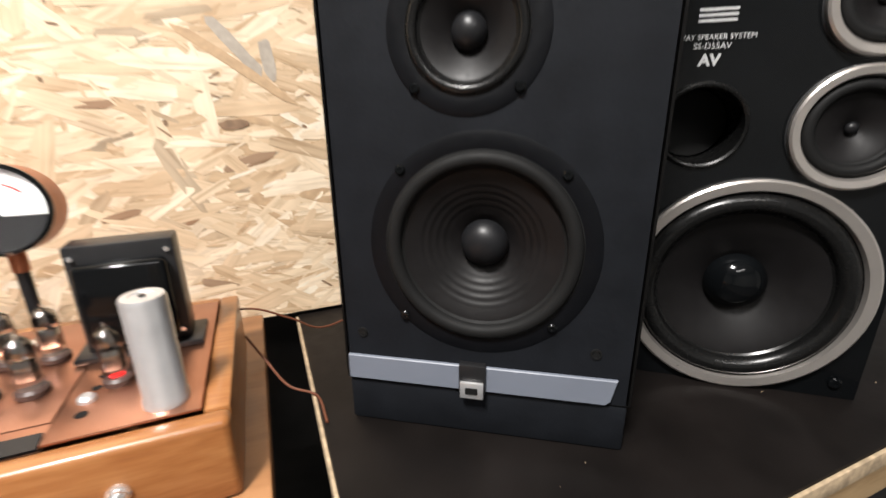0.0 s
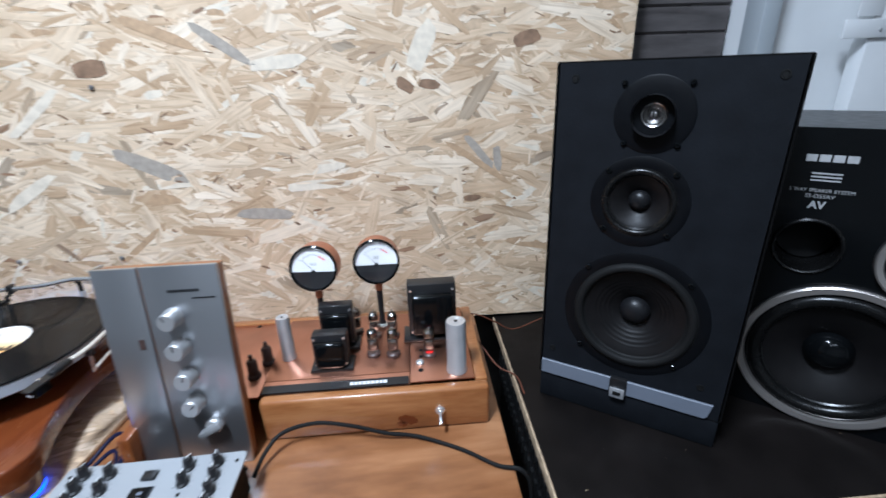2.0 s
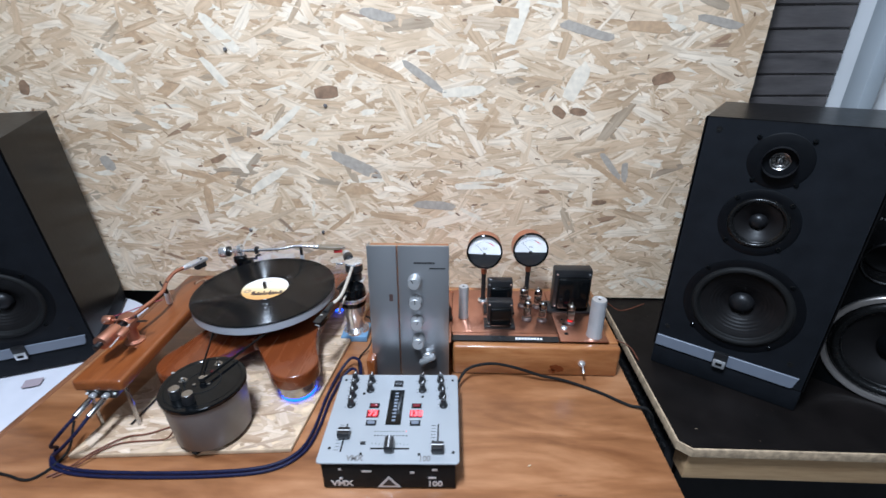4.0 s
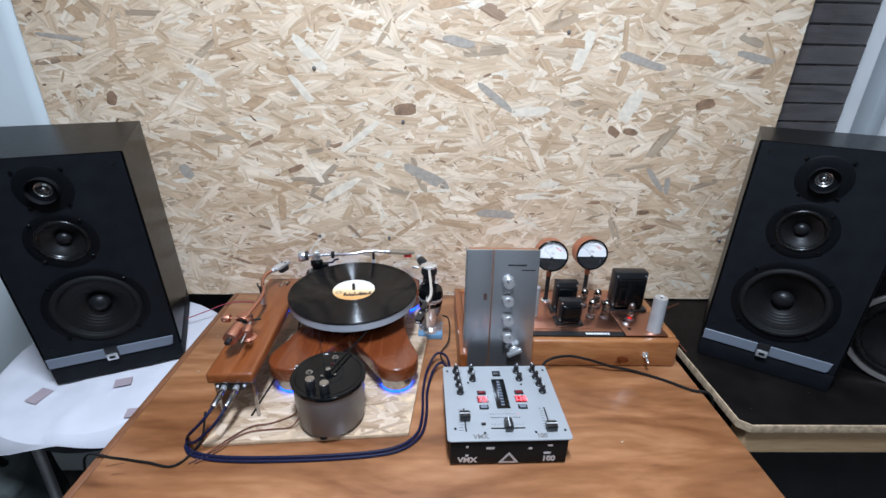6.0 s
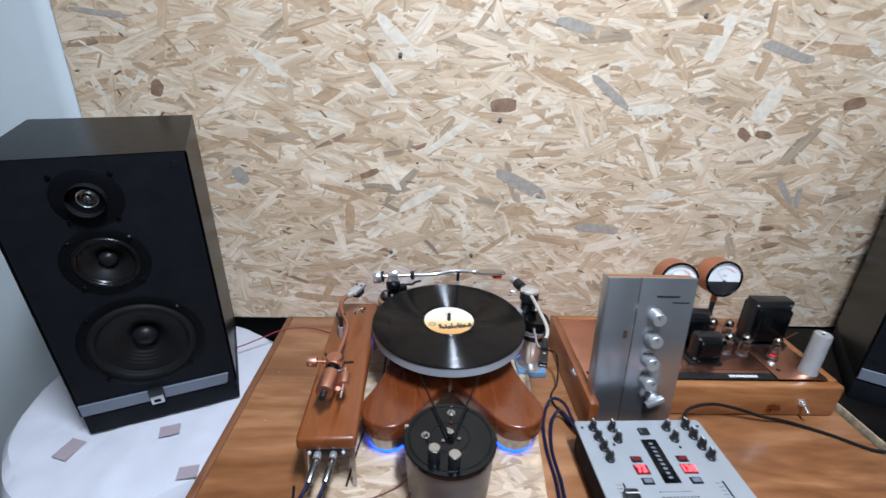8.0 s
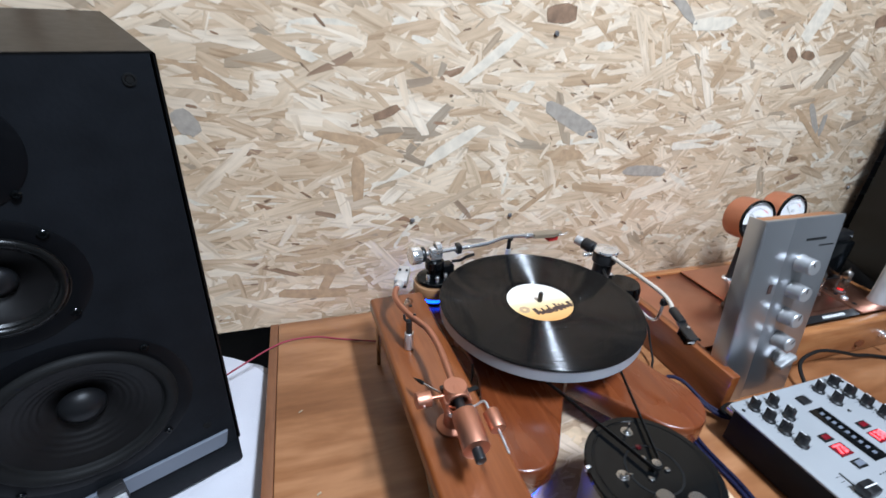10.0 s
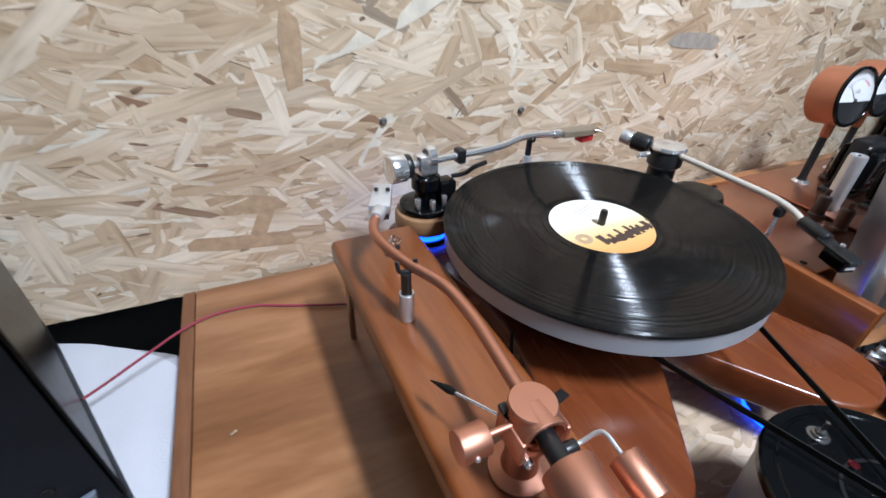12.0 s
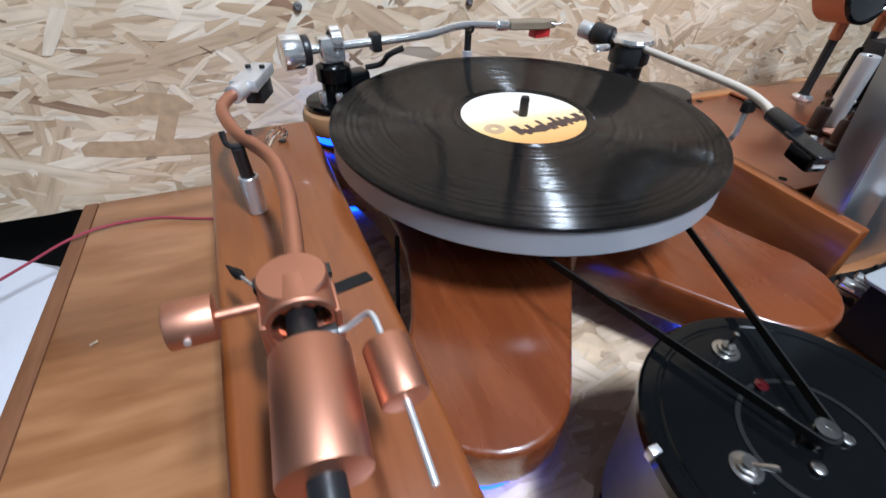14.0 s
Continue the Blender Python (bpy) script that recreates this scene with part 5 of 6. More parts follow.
def transformer(x, y, w, d, h, bracket=True):
    t = part("transformer", box(-w / 2, w / 2, -d * 0.24, d * 0.24, 0.006, h, 0.002), M_BLACK, amp, "black transformer", m=Matrix.Translation((x, y, TOP)))
    for s in (-1, 1):
        part("end_bell", box(-w * 0.42, w * 0.42, s * d * 0.245 if s > 0 else -d * 0.5, d * 0.5 if s > 0 else -d * 0.245, h * 0.14, h * 0.86, 0.005, 3), M_BLACKGLOSS, t, m=Matrix.Translation((x, y, TOP)))
    part("mount_plate", box(-w * 0.62, w * 0.62, -d * 0.4, d * 0.4, 0.0002, 0.0058, 0.001), M_BLACK, t, m=Matrix.Translation((x, y, TOP)))
    for sx in (-1, 1):
        for z in (0.1, 0.9):
            part("bolt", rod((x + sx * w * 0.43, y - d * 0.245, TOP + 0.006 + (h - 0.006) * z), (x + sx * w * 0.43, y - d * 0.29, TOP + 0.006 + (h - 0.006) * z), 0.0022, 10), M_CHROME, t)


transformer(0.789, -0.192, 0.080, 0.056, 0.103)
transformer(0.629, -0.262, 0.052, 0.044, 0.062)
transformer(0.632, -0.206, 0.054, 0.044, 0.080)


def valve(x, y, r, h, red=False):
    """A small valve: socket, glass envelope with a silvered top, inner plates."""
    v = part("valve", lathe([(r * 1.25, 0), (r * 1.25, 0.004), (r * 0.95, 0.006), (0, 0.006)], 24), M_BAKE, amp, "small glass valve in its socket", m=Matrix.Translation((x, y, TOP)))
    part("valve_plates", box(-r * 0.55, r * 0.55, -r * 0.35, r * 0.35, 0.012, h * 0.60, 0.001), M_GETTER, v, m=Matrix.Translation((x, y, TOP)))
    part("getter", lathe([(r * 0.93, h * 0.70), (r * 0.93, h * 0.78), (r * 0.84, h * 0.88), (r * 0.46, h * 0.945), (0, h * 0.955)], 20), M_GETTER, v, "silvered valve top", m=Matrix.Translation((x, y, TOP)))
    e = part("envelope", lathe([(r * 0.97, 0.0062), (r, 0.009), (r, h * 0.78), (r * 0.9, h * 0.89), (r * 0.5, h * 0.96), (r * 0.16, h * 0.985), (0.0004, h * 1.06)], 24), M_GLASS, v, "clear glass envelope", m=Matrix.Translation((x, y, TOP)))
    e.visible_shadow = False
    if red:
        part("red_glow", cyl(r * 0.40, 0.0065, 0.0085, 0, 20), M_LED_RED, v, "red light under the valve", m=Matrix.Translation((x, y, TOP)))


for x, y in ((0.690, -0.240), (0.722, -0.244), (0.688, -0.186), (0.720, -0.190), (0.656, -0.170)):
    valve(x, y, 0.0088, 0.050)
valve(0.780, -0.252, 0.0085, 0.050, True)
for x, y in ((0.508, -0.270), (0.520, -0.236)):
    v = part("shielded_valve", lathe([(0, 0), (0.010, 0), (0.010, 0.005), (0.0078, 0.007), (0.0078, 0.028), (0.006, 0.031), (0.003, 0.032), (0.003, 0.040), (0, 0.041)], 20), M_BAKE, amp, "small brown valve", m=Matrix.Translation((x, y, AH - 0.0024)))
part("indicator", lathe([(0.0062, 0), (0.0062, 0.003), (0.004, 0.005), (0, 0.005)], 18), M_ALU, amp, m=Matrix.Translation((0.764, -0.272, TOP)))
for x, y, r in ((0.765, -0.290, 0.0042), (0.766, -0.256, 0.0035), (0.766, -0.238, 0.003), (0.470, -0.12, 0.004), (0.392, -0.30, 0.004)):
    part("deck_hole", cyl(r, 0.0001, 0.0004, 0, 16), M_RUBBER, amp, m=Matrix.Translation((x, y, TOP if x > 0.6 else AH - 0.0024)))


def vu_meter(x, y, turn):
    """A round copper can on a post with a half-black dial."""
    m0 = Matrix.Translation((x, y, 0)) @ pose(0, 0, 0, 0, 0, turn)
    mt = Matrix.Translation((x, y, 0.203)) @ pose(0, 0, 0, 0, 0, turn) @ pose(0, 0, 0, 82)
    p = part("meter_post", lathe([(0, 0), (0.010, 0), (0.010, 0.004), (0.006, 0.007), (0.0052, 0.012), (0.0052, 0.072), (0, 0.072)], 20), M_BLACK, amp, "black meter post", m=m0 @ Matrix.Translation((0, 0.012, TOP)))
    part("post_foot", lathe([(0, 0), (0.012, 0), (0.012, 0.003), (0.008, 0.006), (0, 0.006)], 20), M_CHROME, p, m=m0 @ Matrix.Translation((0, 0.012, TOP)))
    part("post_neck", cyl(0.0066, 0.0722, 0.098, 0.001, 20), M_COPPAINT, p, "copper painted neck", m=m0 @ Matrix.Translation((0, 0.012, TOP)))
    c = part("meter_can", lathe([(0, -0.042), (0.034, -0.042), (0.0375, -0.039), (0.0385, -0.034), (0.0385, 0.0), (0.036, 0.0), (0.036, -0.004), (0, -0.004)], 48), M_COPPAINT, amp, "copper painted round meter can", m=mt)
    part("bezel", lathe([(0.0352, -0.0035), (0.0352, 0.002), (0.0365, 0.0035), (0.039, 0.002), (0.0392, -0.001), (0.0386, -0.001)], 48), M_BLACKGLOSS, c, "black meter bezel", m=mt)
    part("dial", cyl(0.0352, -0.0036, -0.003, 0, 44), M_PAPER, c, "white dial", m=mt)
    half = [(0.0351 * math.cos(radians(a)), 0.0351 * math.sin(radians(a))) for a in range(188, 353, 6)]
    part("dial_mask", prism(half, -0.0028, -0.0016), M_BLACK, c, m=mt)
    for k in range(11):
        a = radians(138 - 9.6 * k)
        part("tick", box(-0.0004, 0.0004, 0.025, 0.0285, -0.0029, -0.0026), M_RED if k > 7 else M_BLACK, c, m=mt @ Matrix.Translation((0, -0.004, 0)) @ pose(0, 0, 0, 0, 0, math.degrees(a) - 90))
    arc = [(0.025 * math.cos(radians(a)), 0.025 * math.sin(radians(a)) - 0.004) for a in range(42, 72, 4)]
    part("red_arc", prism(arc + [(x * 1.06, y * 1.06) for x, y in reversed(arc)], -0.0029, -0.0025), M_RED, c, m=mt)
    writing("lettering", "VU", 0.007, M_BLACK, c, mt @ Matrix.Translation((0, 0.007, -0.0028)))
    part("needle", box(-0.0003, 0.0003, 0.0, 0.026, -0.0024, -0.002), M_BLACK, c, m=mt @ Matrix.Translation((0, -0.004, 0)) @ pose(0, 0, 0, 0, 0, 42))
    part("hub", cyl(0.0035, -0.0016, 0.0, 0.0005, 16), M_RUBBER, c, m=mt @ Matrix.Translation((0, -0.005, 0)))
    g = part("lens", lathe([(0.035, 0.0002), (0.034, 0.0012), (0.02, 0.0028), (0, 0.0034)], 40), M_GLASS, c, "clear domed meter lens", m=mt)
    g.visible_shadow = False


vu_meter(0.598, -0.176, -3)
vu_meter(0.700, -0.163, 2)

# ---- preamplifier standing on end ----
pre = thing("preamplifier", pose(0.4515, -0.368, TAB_Z + 0.0003, -6.0), "brushed aluminium preamplifier panel in a thin wooden case, standing upright", "preamplifier")
PW, PH = 0.0735, 0.291
part("case", box(-PW + 0.002, PW - 0.001, 0.0045, 0.022, 0.0, PH - 0.002, 0.002), M_PINE, pre, "thin pine case")
part("left_panel", box(-PW, -0.0215, -0.003, 0.0043, 0.0, PH, 0.0012), M_BRUSHED, pre, "brushed aluminium panel")
part("right_panel", box(-0.0195, PW, -0.0015, 0.0043, 0.0, PH, 0.0012), M_BRUSHED, pre, "brushed aluminium panel")
part("side_plate", box(-PW - 0.0015, -PW - 0.0002, -0.002, 0.023, 0.0, PH, 0.0004), M_BRUSHED, pre, "folded aluminium side")
for i, (kx, kz) in enumerate(((0.011, 0.225), (0.0125, 0.184), (0.014, 0.142), (0.016, 0.1025))):
    kn = part("knob", lathe([(0, 0), (0.0125, 0), (0.0128, 0.002), (0.0118, 0.004), (0.0112, 0.019), (0.0100, 0.0205), (0, 0.0205)], 32), M_KNOB, pre, "satin aluminium knob", m=Matrix.Translation((kx, -0.0018, kz)) @ FRONT)
    part("knob_line", box(-0.0006, 0.0006, 0.002, 0.010, 0.0205, 0.021), M_BLACK, kn, m=Matrix.Translation((kx, -0.0018, kz)) @ FRONT @ pose(0, 0, 0, 0, 0, 30 - 25 * i))
sw = part("rotary_switch", lathe([(0, 0), (0.011, 0), (0.011, 0.006), (0.009, 0.008), (0, 0.008)], 28), M_KNOB, pre, "chrome bar switch", m=Matrix.Translation((0.033, -0.0018, 0.066)) @ FRONT)
part("switch_bar", box(-0.016, 0.016, -0.0045, 0.0045, 0.006, 0.018, 0.002), M_KNOB, sw, m=Matrix.Translation((0.033, -0.0018, 0.066)) @ FRONT @ pose(0, 0, 0, 0, 0, 28))
part("slot_cover", box(-0.037, -0.030, -0.0038, -0.0031, 0.183, 0.197), M_BAKE, pre, "small brown slot")
for i in range(8):
    part("name_bar", box(0.010 + i * 0.0048, 0.0138 + i * 0.0048, -0.0022, -0.0016, 0.257, 0.2605), M_BLACK, pre)
part("print_line", box(0.038, 0.066, -0.0022, -0.0016, 0.2475, 0.2492), M_RUBBER, pre)

# ---- small mixer ----
mix = thing("dj_mixer", pose(0.4395, -0.508, TAB_Z + 0.0003, 0, 0, 1.6) @ Matrix.Diagonal((0.987, 1.085, 1, 1)), "small two-channel mixer, light grey panel, black body", "mixer")
MW, MD, MZ = 0.107, 0.088, 0.058
part("body", box(-MW + 0.006, MW - 0.006, -MD + 0.004, MD - 0.006, 0.004, MZ, 0.001), M_RUBBER, mix)
part("panel", prism(rounded_rect(-MW, MW, -MD, MD, 0.006), MZ + 0.0002, MZ + 0.0032, 0.0006, 1), M_MIXTOP, mix, "light grey metal panel")
for x in (-0.085, 0.085):
    for y in (-0.07, 0.07):
        part("rubber_foot", cyl(0.008, 0, 0.0038, 0, 16), M_RUBBER, mix, m=Matrix.Translation((x, y, 0)))
MT = MZ + 0.0033


def pot(x, y, turn, cap=False):
    k = part("knob", lathe([(0, 0), (0.0072, 0), (0.0072, 0.002), (0.0052, 0.004), (0.0046, 0.0135), (0.004, 0.0145), (0, 0.0145)], 18), M_BLACK, mix, m=Matrix.Translation((x, y, MT)))
    part("pointer", box(-0.0016, 0.0016, -0.0015, 0.0072, 0.003, 0.0155, 0.0006), M_BLACK, k, m=Matrix.Translation((x, y, MT)) @ pose(0, 0, 0, 0, 0, turn))
    part("knob_line", box(-0.0005, 0.0005, 0.0, 0.0066, 0.0155, 0.0159), M_WHITEINK, k, m=Matrix.Translation((x, y, MT)) @ pose(0, 0, 0, 0, 0, turn))
    for q in range(7):
        part("scale_mark", box(-0.0003, 0.0003, 0.0092, 0.0106, 0, 0.0003), M_RUBBER, k, m=Matrix.Translation((x, y, MT)) @ pose(0, 0, 0, 0, 0, -120 + 40 * q))


for i in range(4):
    pot(-0.081 + 0.0015 * i, 0.073 - 0.0185 * i, -8 + 6 * i)
    pot(0.076 + 0.002 * i, 0.073 - 0.0185 * i, 14 - 8 * i)
for i in range(2):
    pot(-0.050 + 0.001 * i, 0.071 - 0.0205 * i, -6)
    pot(0.042 + 0.002 * i, 0.071 - 0.0205 * i, -25 + 10 * i)
part("meter_window", box(-0.0125, 0.0125, -0.022, 0.050, MT, MT + 0.0012, 0.0004), M_BLACKGLOSS, mix, "black level-meter window")
for i in range(9):
    part("meter_led", box(-0.003, 0.003, -0.016 + 0.007 * i, -0.0125 + 0.007 * i, MT + 0.0013, MT + 0.0018), M_GREYBAR, mix)
part("power_button", box(-0.008, 0.008, 0.058, 0.070, MT, MT + 0.004, 0.001), M_BLACK, mix)
for x, digits in ((-0.036, "73"), (0.036, "138")):
    disp = part("tempo_display", box(x - 0.0105, x + 0.0105, -0.008, 0.007, MT, MT + 0.001), M_WINDOW, mix, "red lit number display")
    writing("digits", digits, 0.0145, M_DIGIT, disp, Matrix.Translation((x, -0.0005, MT + 0.0014)), 0.0004)
    for y in (0.016, -0.0185):
        fr = part("button_frame", box(x - 0.0085, x + 0.0085, y - 0.005, y + 0.005, MT, MT + 0.001, 0.0003), M_RUBBER, mix)
        part("button", box(x - 0.006, x + 0.006, y - 0.003, y + 0.003, MT + 0.0011, MT + 0.0025, 0.0005), M_GREYBAR if y < 0 else M_WINDOW, fr)
for x, y0, y1, ky in ((-0.074, -0.070, -0.020, -0.044), (0.074, -0.070, -0.020, -0.068)):
    fs = part("fader_slot", box(x - 0.0012, x + 0.0012, y0, y1, MT, MT + 0.0004), M_RUBBER, mix)
    part("fader_cap", box(x - 0.0095, x + 0.0095, ky - 0.007, ky + 0.007, MT + 0.003, MT + 0.014, 0.0018), M_BLACK, fs, "black fader cap")
    part("fader_line", box(x - 0.0096, x + 0.0096, ky - 0.0006, ky + 0.0006, MT + 0.0139, MT + 0.0144), M_WHITEINK, fs)
    for q in range(9):
        part("scale_mark", box(x - 0.011, x - 0.004, y0 + 0.003 + q * 0.0055, y0 + 0.0034 + q * 0.0055, MT, MT + 0.0003), M_RUBBER, fs)
fs = part("cross_fader_slot", box(-0.030, 0.030, -0.0655, -0.063, MT, MT + 0.0004), M_RUBBER, mix)
part("cross_fader", box(-0.007, 0.007, -0.074, -0.054, MT + 0.003, MT + 0.015, 0.002), M_BLACK, fs, "black cross-fader cap")
part("fader_line", box(-0.0006, 0.0006, -0.0735, -0.0545, MT + 0.0149, MT + 0.0154), M_WHITEINK, fs)
for q in range(11):
    part("scale_mark", box(-0.028 + q * 0.0055, -0.0276 + q * 0.0055, -0.058, -0.054, MT, MT + 0.0003), M_RUBBER, fs)
    part("led_dot", cyl(0.0008, 0, 0.0004, 0, 8), M_RUBBER if q != 10 else M_LED_RED, mix, m=Matrix.Translation((-0.027 + q * 0.005, -0.034, MT)))
    part("print_dot", box(-0.027 + q * 0.005, -0.0245 + q * 0.005, -0.0425, -0.041, MT, MT + 0.0003), M_RUBBER, mix)
for x, y in ((-0.098, 0.074), (0.098, 0.074), (-0.092, -0.064), (0.098, -0.070), (-0.042, -0.0735), (0.046, -0.0735), (-0.059, 0.042), (0.045, 0.036)):
    part("panel_screw", cyl(0.0022, 0, 0.0008, 0, 12), M_RUBBER, mix, m=Matrix.Translation((x, y, MT)))
part("select_switch", box(-0.046, -0.038, -0.058, -0.054, MT, MT + 0.003, 0.0006), M_BLACK, mix)
writing("lettering", "VMX", 0.012, M_GREYCAN, mix, Matrix.Translation((-0.050, -0.0805, MT + 0.0002)), 0.0004)
writing("lettering", "100", 0.012, M_GREYCAN, mix, Matrix.Translation((0.055, -0.0805, MT + 0.0002)), 0.0004)
MF = -MD + 0.0036
writing("lettering", "VMX", 0.0155, M_SILVERTXT, mix, Matrix.Translation((-0.072, MF, 0.013)) @ FRONT, 0.0006)
writing("lettering", "100", 0.0155, M_SILVERTXT, mix, Matrix.Translation((0.070, MF, 0.013)) @ FRONT, 0.0006)
part("triangle_mark", prism([(-0.018, 0.006), (0.018, 0.006), (0, 0.030)], 0, 0.0006), M_SILVERTXT, mix, m=Matrix.Translation((0, MF, 0)) @ FRONT)
part("triangle_core", prism([(-0.010, 0.0105), (0.010, 0.0105), (0, 0.0245)], 0.0007, 0.0011), M_BLACK, mix, m=Matrix.Translation((0, MF, 0)) @ FRONT)
for x, z, w in ((-0.033, 0.040, 0.014), (0.036, 0.038, 0.006), (0.070, 0.044, 0.008), (0.066, 0.027, 0.012), (-0.073, 0.044, 0.004), (-0.073, 0.024, 0.005)):
    part("front_print", box(x - w / 2, x + w / 2, MF - 0.0007, MF - 0.0001, z - 0.002, z + 0.002), M_SILVERTXT, mix)

# ---- stool with a white cloth ----
stool = thing("stool", pose(-0.462, -0.235, 0), "dark round stool hidden under a white cloth", "stool")
part("seat", cyl(0.220, 0.62, 0.694, 0.008, 48), M_BLACK, stool, m=Matrix.Translation((0, 0, 0.694)) @ pose(0, 0, 0, 5.0, 1.6, 0) @ Matrix.Translation((0, 0, -0.697)))
for k in range(4):
    ka = radians(38 + 90 * k)
    part("leg", rod((0.20 * math.cos(ka), 0.20 * math.sin(ka), 0.62), (0.22 * math.cos(ka), 0.22 * math.sin(ka), 0.0), 0.011, 14), M_ALU, stool)


def cloth_mesh():
    """A round cloth that lies flat on the seat and falls over its rim in folds."""
    b = bmesh.new()
    n, rings = 120, 26
    rows = []
    for j in range(rings + 1):
        s = 0.36 * j / rings
        row = []
        for i in range(n):
            a = 2 * math.pi * i / n
            edge = 0.234 + 0.006 * math.sin(3 * a + 1)
            fold = 0.5 + 0.5 * math.sin(9 * a + 1.3 * math.sin(2 * a))
            drop_len = 0.040 + 0.014 * math.sin(2 * a + 0.6) + 0.014 * math.sin(5 * a)
            if s <= edge:
                r, z = s, 0.0
            else:
                t = min((s - edge), drop_len)
                r = edge + 0.022 * (1 - math.exp(-t / 0.012)) + (0.030 * fold - 0.008) * t / 0.1
                z = -t * (1 - math.exp(-t / 0.012) * 0.7)
            x, y = r * math.cos(a), r * math.sin(a)
            lift = 0.0075 * (1 - 2.2 * abs(noise.noise(Vector((x * 8 + y * 5, y * 15, 3.0))))) * (0.5 + 0.5 * noise.noise(Vector((x * 6, y * 6, 9.0)))) + 0.0020 * noise.noise(Vector((x * 38, y * 24, 7.0)))
            u, w = x * 0.45 - y * 0.89, x * 0.89 + y * 0.45
            crease = 0.005 * math.exp(-((w + 0.02 + 0.3 * u) / 0.022) ** 2) + 0.004 * math.exp(-((w - 0.075 + 0.2 * u) / 0.018) ** 2)
            crease *= max(0.0, min(1.0, (u - 0.10) / 0.08))
            row.append(b.verts.new((x, y, z + crease + (abs(lift) if s > 0.02 else 0))))
            if j == 0:
                break
        rows.append(row)
    for i in range(n):
        b.faces.new((rows[0][0], rows[1][i], rows[1][(i + 1) % n]))
    for p, q in zip(rows[1:], rows[2:]):
        for i in range(n):
            b.faces.new((p[i], q[i], q[(i + 1) % n], p[(i + 1) % n]))
    return b


cloth = thing("white_cloth", pose(-0.462, -0.235, 0.6975, 5.0, 1.6, 0), "white printed cotton cloth draped over the stool", "cloth")
sheet = part("sheet", cloth_mesh(), M_CLOTH, cloth)
sheet.modifiers.new("thickness", "SOLIDIFY").thickness = 0.0012
for x, y, w, h, r in ((0.066, -0.094, 0.034, 0.024, 20), (-0.085, -0.140, 0.030, 0.040, -15), (0.140, -0.178, 0.032, 0.024, 12)):
    part("printed_patch", box(-w / 2, w / 2, -h / 2, h / 2, 0.0066, 0.0070), M_PATCH, cloth, "faded grey-lilac printed patch", m=pose(x, y, 0, 0, 0, r))

# ---- dark bag below the cloth ----
bag = thing("fabric_bag", pose(-0.74, -0.40, 0.0, 0, 0, 12), "dark grey crumpled fabric bag standing under the cloth", "bag")
b = box(-0.13, 0.13, -0.10, 0.10, 0.0, 0.50, 0.05, 4)
bmesh.ops.subdivide_edges(b, edges=b.edges[:], cuts=3, use_grid_fill=True)
for v in b.verts:
    k = v.co.z / 0.5
    push = 0.020 * noise.noise(v.co * 9.0) + 0.010 * noise.noise(v.co * 24.0)
    v.co.x += push * (1 if v.co.x > 0 else -1) - 0.05 * k * v.co.x * 4
    v.co.y += push * (1 if v.co.y > 0 else -1)
    v.co.z = max(0.0005, v.co.z + 0.03 * k * noise.noise(v.co * 6.0))
sack = part("sack", b, plain("dark_grey_fabric", (0.050, 0.060, 0.058), 0.8, vary=0.25, scale=20, bump=0.4, bump_scale=300), bag)
part("strap", tube([(-0.07, 0.0, 0.47), (-0.06, -0.02, 0.55), (0.0, -0.03, 0.585), (0.06, -0.02, 0.55), (0.07, 0.0, 0.47)], 0.008, 8), M_RUBBER, bag, "black carrying strap")

# ---- cables ----
def cable(name, points, r, mat, label, n=8):
    return tagged(part(name, tube(points, r, n, 10), mat), label, "cable")


TC = TAB_Z + 0.0035
cable("blue_signal_cable", [(-0.0675, -0.549, 0.829), (-0.080, -0.566, 0.815), (-0.108, -0.568, 0.785), (-0.126, -0.548, TC + 0.004), (-0.126, -0.553, TC), (-0.108, -0.574, TC), (-0.060, -0.586, TC), (0.02, -0.588, TC), (0.14, -0.583, TC), (0.235, -0.570, TC), (0.280, -0.540, TC), (0.292, -0.49, TC),
      (0.292, -0.42, TC), (0.300, -0.360, TC + 0.006), (0.320, -0.325, TC + 0.022), (0.342, -0.335, TC + 0.022), (0.352, -0.375, TC + 0.012), (0.368, -0.400, TC + 0.008)], 0.0028, M_BLUECABLE, "dark blue braided signal cable looping round the turntable board")
cable("blue_signal_cable", [(-0.0455, -0.5485, 0.829), (-0.058, -0.570, 0.812), (-0.092, -0.578, 0.780), (-0.118, -0.562, TC + 0.006), (-0.120, -0.568, TC), (-0.100, -0.584, TC), (-0.050, -0.594, TC), (0.03, -0.5955, TC), (0.15, -0.590, TC), (0.244, -0.576, TC), (0.288, -0.542, TC), (0.300, -0.49, TC),
      (0.301, -0.42, TC), (0.314, -0.365, TC + 0.010), (0.334, -0.352, TC + 0.018), (0.356, -0.392, TC + 0.008), (0.380, -0.408, TC + 0.006)], 0.0028, M_BLUECABLE, "dark blue braided signal cable looping round the turntable board")
cable("ground_wire", [(-0.095, -0.530, 0.800), (-0.098, -0.56, TC + 0.006), (-0.12, -0.604, TC), (-0.17, -0.598, TC), (-0.232, -0.588, TC - 0.001), (-0.281, -0.585, TC - 0.001), (-0.30, -0.58, 0.66), (-0.31, -0.57, 0.45)], 0.002, M_RUBBER, "thin black wire running off the table edge")
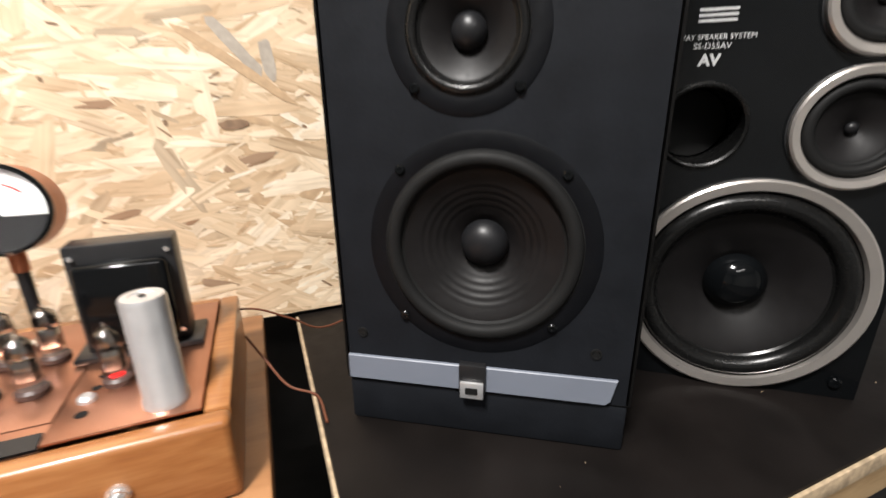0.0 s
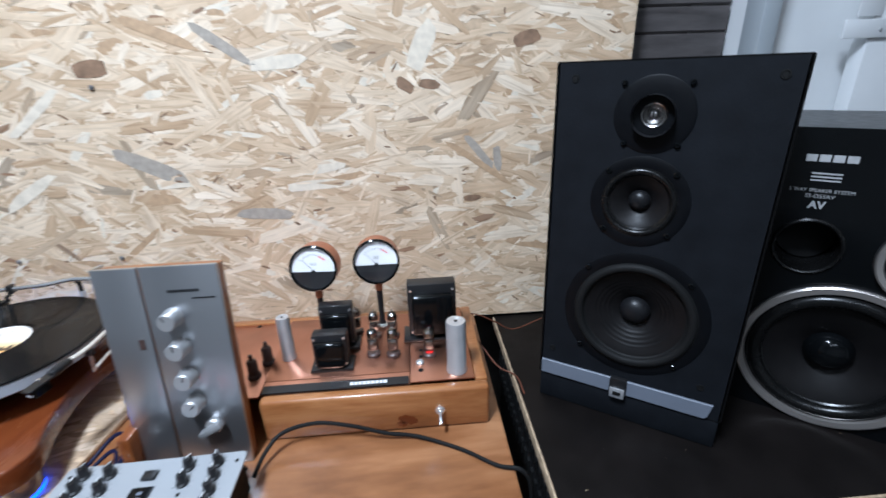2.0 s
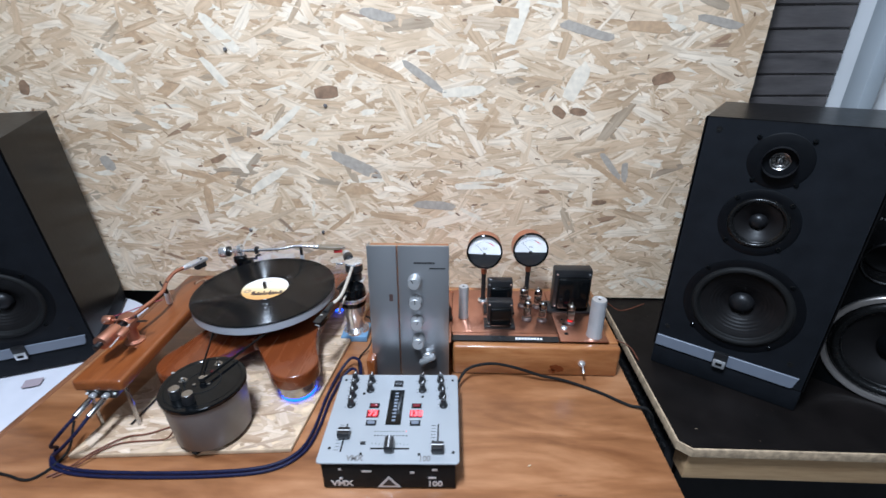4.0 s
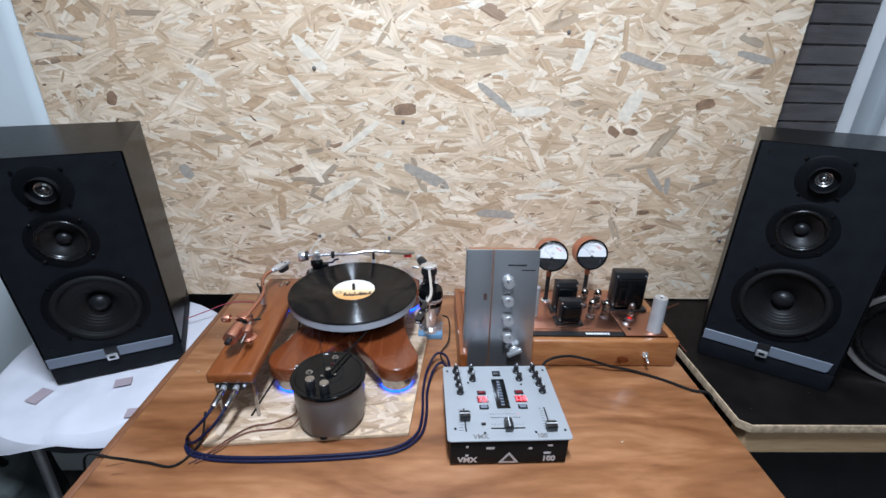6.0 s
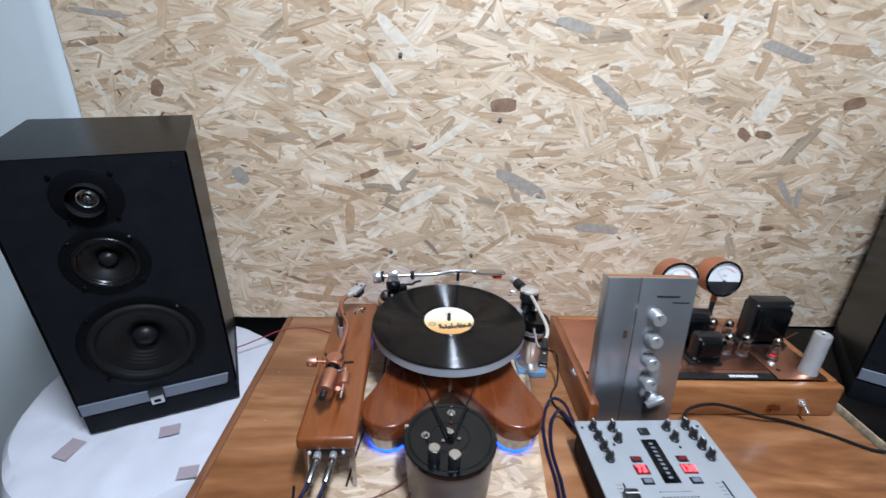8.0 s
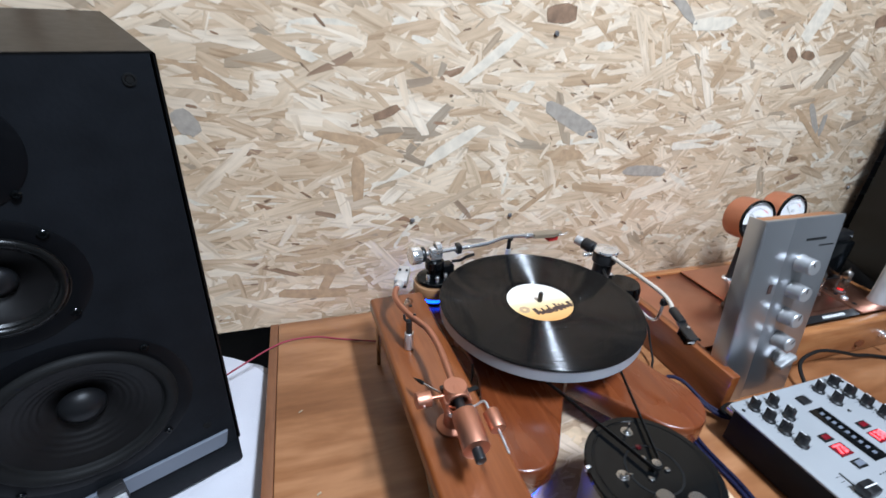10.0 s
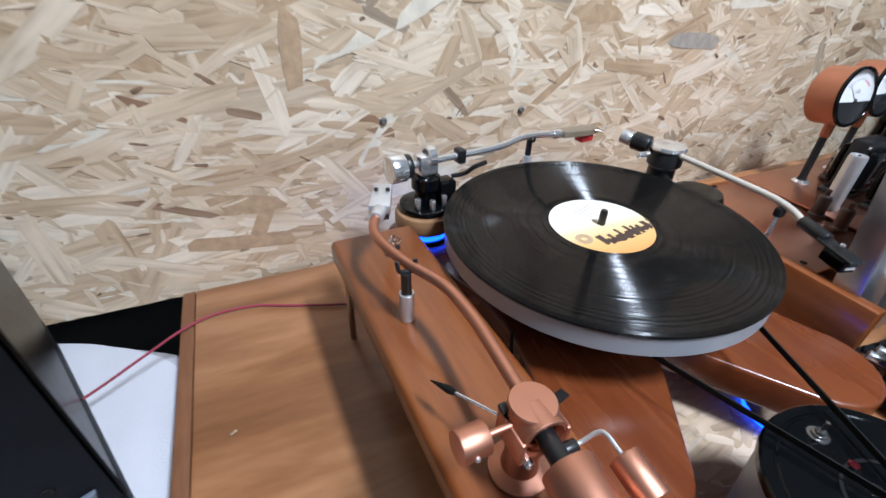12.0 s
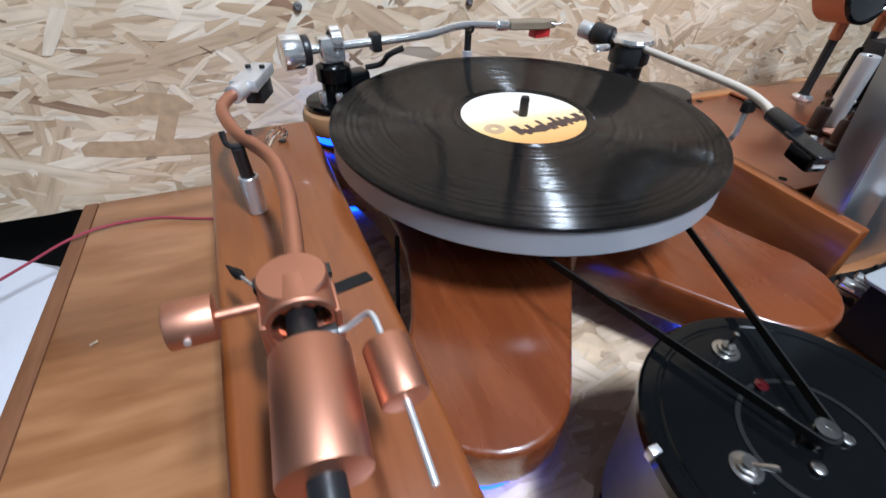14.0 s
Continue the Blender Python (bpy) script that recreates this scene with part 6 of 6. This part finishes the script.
cable("motor_wire", [(0.062, -0.502, OSBZ + 0.02), (0.045, -0.503, OSBZ + 0.003), (0.012, -0.520, OSBZ + 0.002), (-0.02, -0.528, OSBZ + 0.002), (-0.05, -0.557, OSBZ + 0.002), (-0.078, -0.580, TC), (-0.10, -0.60, TC)], 0.0013, M_BROWNWIRE, "thin twisted brown motor wire on the board")
cable("motor_wire", [(0.068, -0.525, OSBZ + 0.02), (0.052, -0.530, OSBZ + 0.003), (0.02, -0.534, OSBZ + 0.002), (-0.02, -0.541, OSBZ + 0.002), (-0.045, -0.560, OSBZ + 0.002), (-0.07, -0.583, TC), (-0.09, -0.600, TC)], 0.0013, M_BROWNWIRE, "thin twisted brown motor wire on the board")
cable("black_power_cable", [(0.538, -0.405, TC + 0.006), (0.545, -0.378, TC + 0.016), (0.565, -0.354, TC + 0.028), (0.61, -0.346, TC + 0.034), (0.66, -0.347, TC + 0.025), (0.71, -0.352, TC + 0.011), (0.755, -0.355, TC + 0.003), (0.815, -0.382, TC), (0.86, -0.414, TC), (0.893, -0.428, TC), (0.905, -0.432, 0.70), (0.91, -0.43, 0.5)], 0.0029, M_RUBBER, "black power cable lying across the table")
for i in range(6):
    o = 0.006 * i
    cable("black_patch_cable", [(0.365 + o * 2.2, -0.415, TC + 0.012 + o * 0.3), (0.36 + o * 2, -0.395, TC + 0.018 + 0.004 * (i % 2)), (0.385 + o * 2, -0.388 - 0.002 * i, TC + 0.016), (0.42 + o * 2, -0.392, TC + 0.008 + 0.003 * i), (0.46 + o * 2, -0.388, TC + 0.006), (0.49 + o, -0.40, TC + 0.010), (0.50 + o, -0.418, TC + 0.014)], 0.0024, M_RUBBER, "black patch cable bunched behind the mixer")
for x in (0.375, 0.392):
    pl = part("signal_plug", rod((x, -0.425, TC + 0.022), (x - 0.012, -0.398, TC + 0.026), 0.0055, 18, 0.001), M_CHROME)
    tagged(pl, "silver signal plug at the back of the mixer", "plug")
cable("speaker_wire", [(-0.070, -0.108, TC - 0.001), (-0.103, -0.099, TC - 0.001), (-0.15, -0.082, TC - 0.001), (-0.19, -0.067, TC - 0.001), (-0.232, -0.068, TC), (-0.262, -0.083, TC + 0.001), (-0.30, -0.098, 0.744), (-0.34, -0.118, 0.735), (-0.375, -0.135, 0.73)], 0.0014, M_PINKWIRE, "thin red-pink loudspeaker wire")
cable("speaker_wire", [(0.84, -0.092, 0.80), (0.88, -0.085, 0.792), (0.92, -0.08, 0.768), (0.96, -0.07, 0.742), (1.03, -0.035, 0.742)], 0.0014, M_BROWNWIRE, "thin dark red-brown loudspeaker wire")
cable("speaker_wire", [(0.866, -0.12, 0.775), (0.885, -0.15, 0.755), (0.905, -0.19, 0.742), (0.932, -0.215, 0.738), (0.936, -0.26, 0.737)], 0.0014, M_BROWNWIRE, "thin dark red-brown loudspeaker wire")
cable("pod_wire", [(0.335, -0.22, OSBZ + 0.05), (0.348, -0.235, OSBZ + 0.05), (0.352, -0.25, OSBZ + 0.02), (0.346, -0.27, OSBZ + 0.003), (0.33, -0.30, TC), (0.35, -0.37, TC)], 0.0018, M_RUBBER, "thin black wire from the arm pod")
cable("arm_wire", [(0.01, -0.29, OSBZ + 0.08), (0.006, -0.30, OSBZ + 0.05), (0.002, -0.31, OSBZ + 0.02), (-0.004, -0.32, OSBZ + 0.003), (-0.02, -0.40, OSBZ + 0.002), (-0.03, -0.50, OSBZ + 0.002)], 0.0016, M_RUBBER, "thin black wire hanging beside the plinth")
cable("hanging_black_cord", [(-0.86, -0.035, 1.36), (-0.845, -0.03, 1.30), (-0.825, -0.035, 1.27), (-0.84, -0.03, 1.235), (-0.815, -0.035, 1.20), (-0.83, -0.03, 1.12)], 0.007, M_RUBBER, "thick black cord hanging on the pale wall")

# ---- small things on the wall and table ----
for x, z in ((-0.005, 0.929), (0.187, 0.925), (0.02, 1.36), (0.62, 1.45), (0.23, 1.24), (1.12, 0.93)):
    s = part("wall_screw", lathe([(0.0045, 0), (0.0045, 0.001), (0.003, 0.003), (0.0012, 0.003), (0, 0.0015)], 14), M_GREYCAN, m=Matrix.Translation((x, -0.0022, z)) @ FRONT)
    tagged(s, "dark screw head in the strand board", "screw", "screws in the strand board")
for x, y in ((-0.218, -0.229), (-0.20, -0.36), (0.66, -0.55)):
    c = part("wood_crumb", box(-0.003, 0.003, -0.0012, 0.0012, 0, 0.0012, 0.0004), M_CHIP, m=pose(x, y, TAB_Z + 0.0003, 0, 0, 30))
    tagged(c, "tiny pale wood crumb on the table", "crumb")
tie = part("clear_tie", tube([(-0.062, -0.192, PLZ + 0.005), (-0.056, -0.178, PLZ + 0.008), (-0.050, -0.168, PLZ + 0.006), (-0.046, -0.172, PLZ + 0.003)], 0.003, 8, 4), M_GLASS)
tagged(tie, "scrap of clear plastic tape on the bridge", "tape")
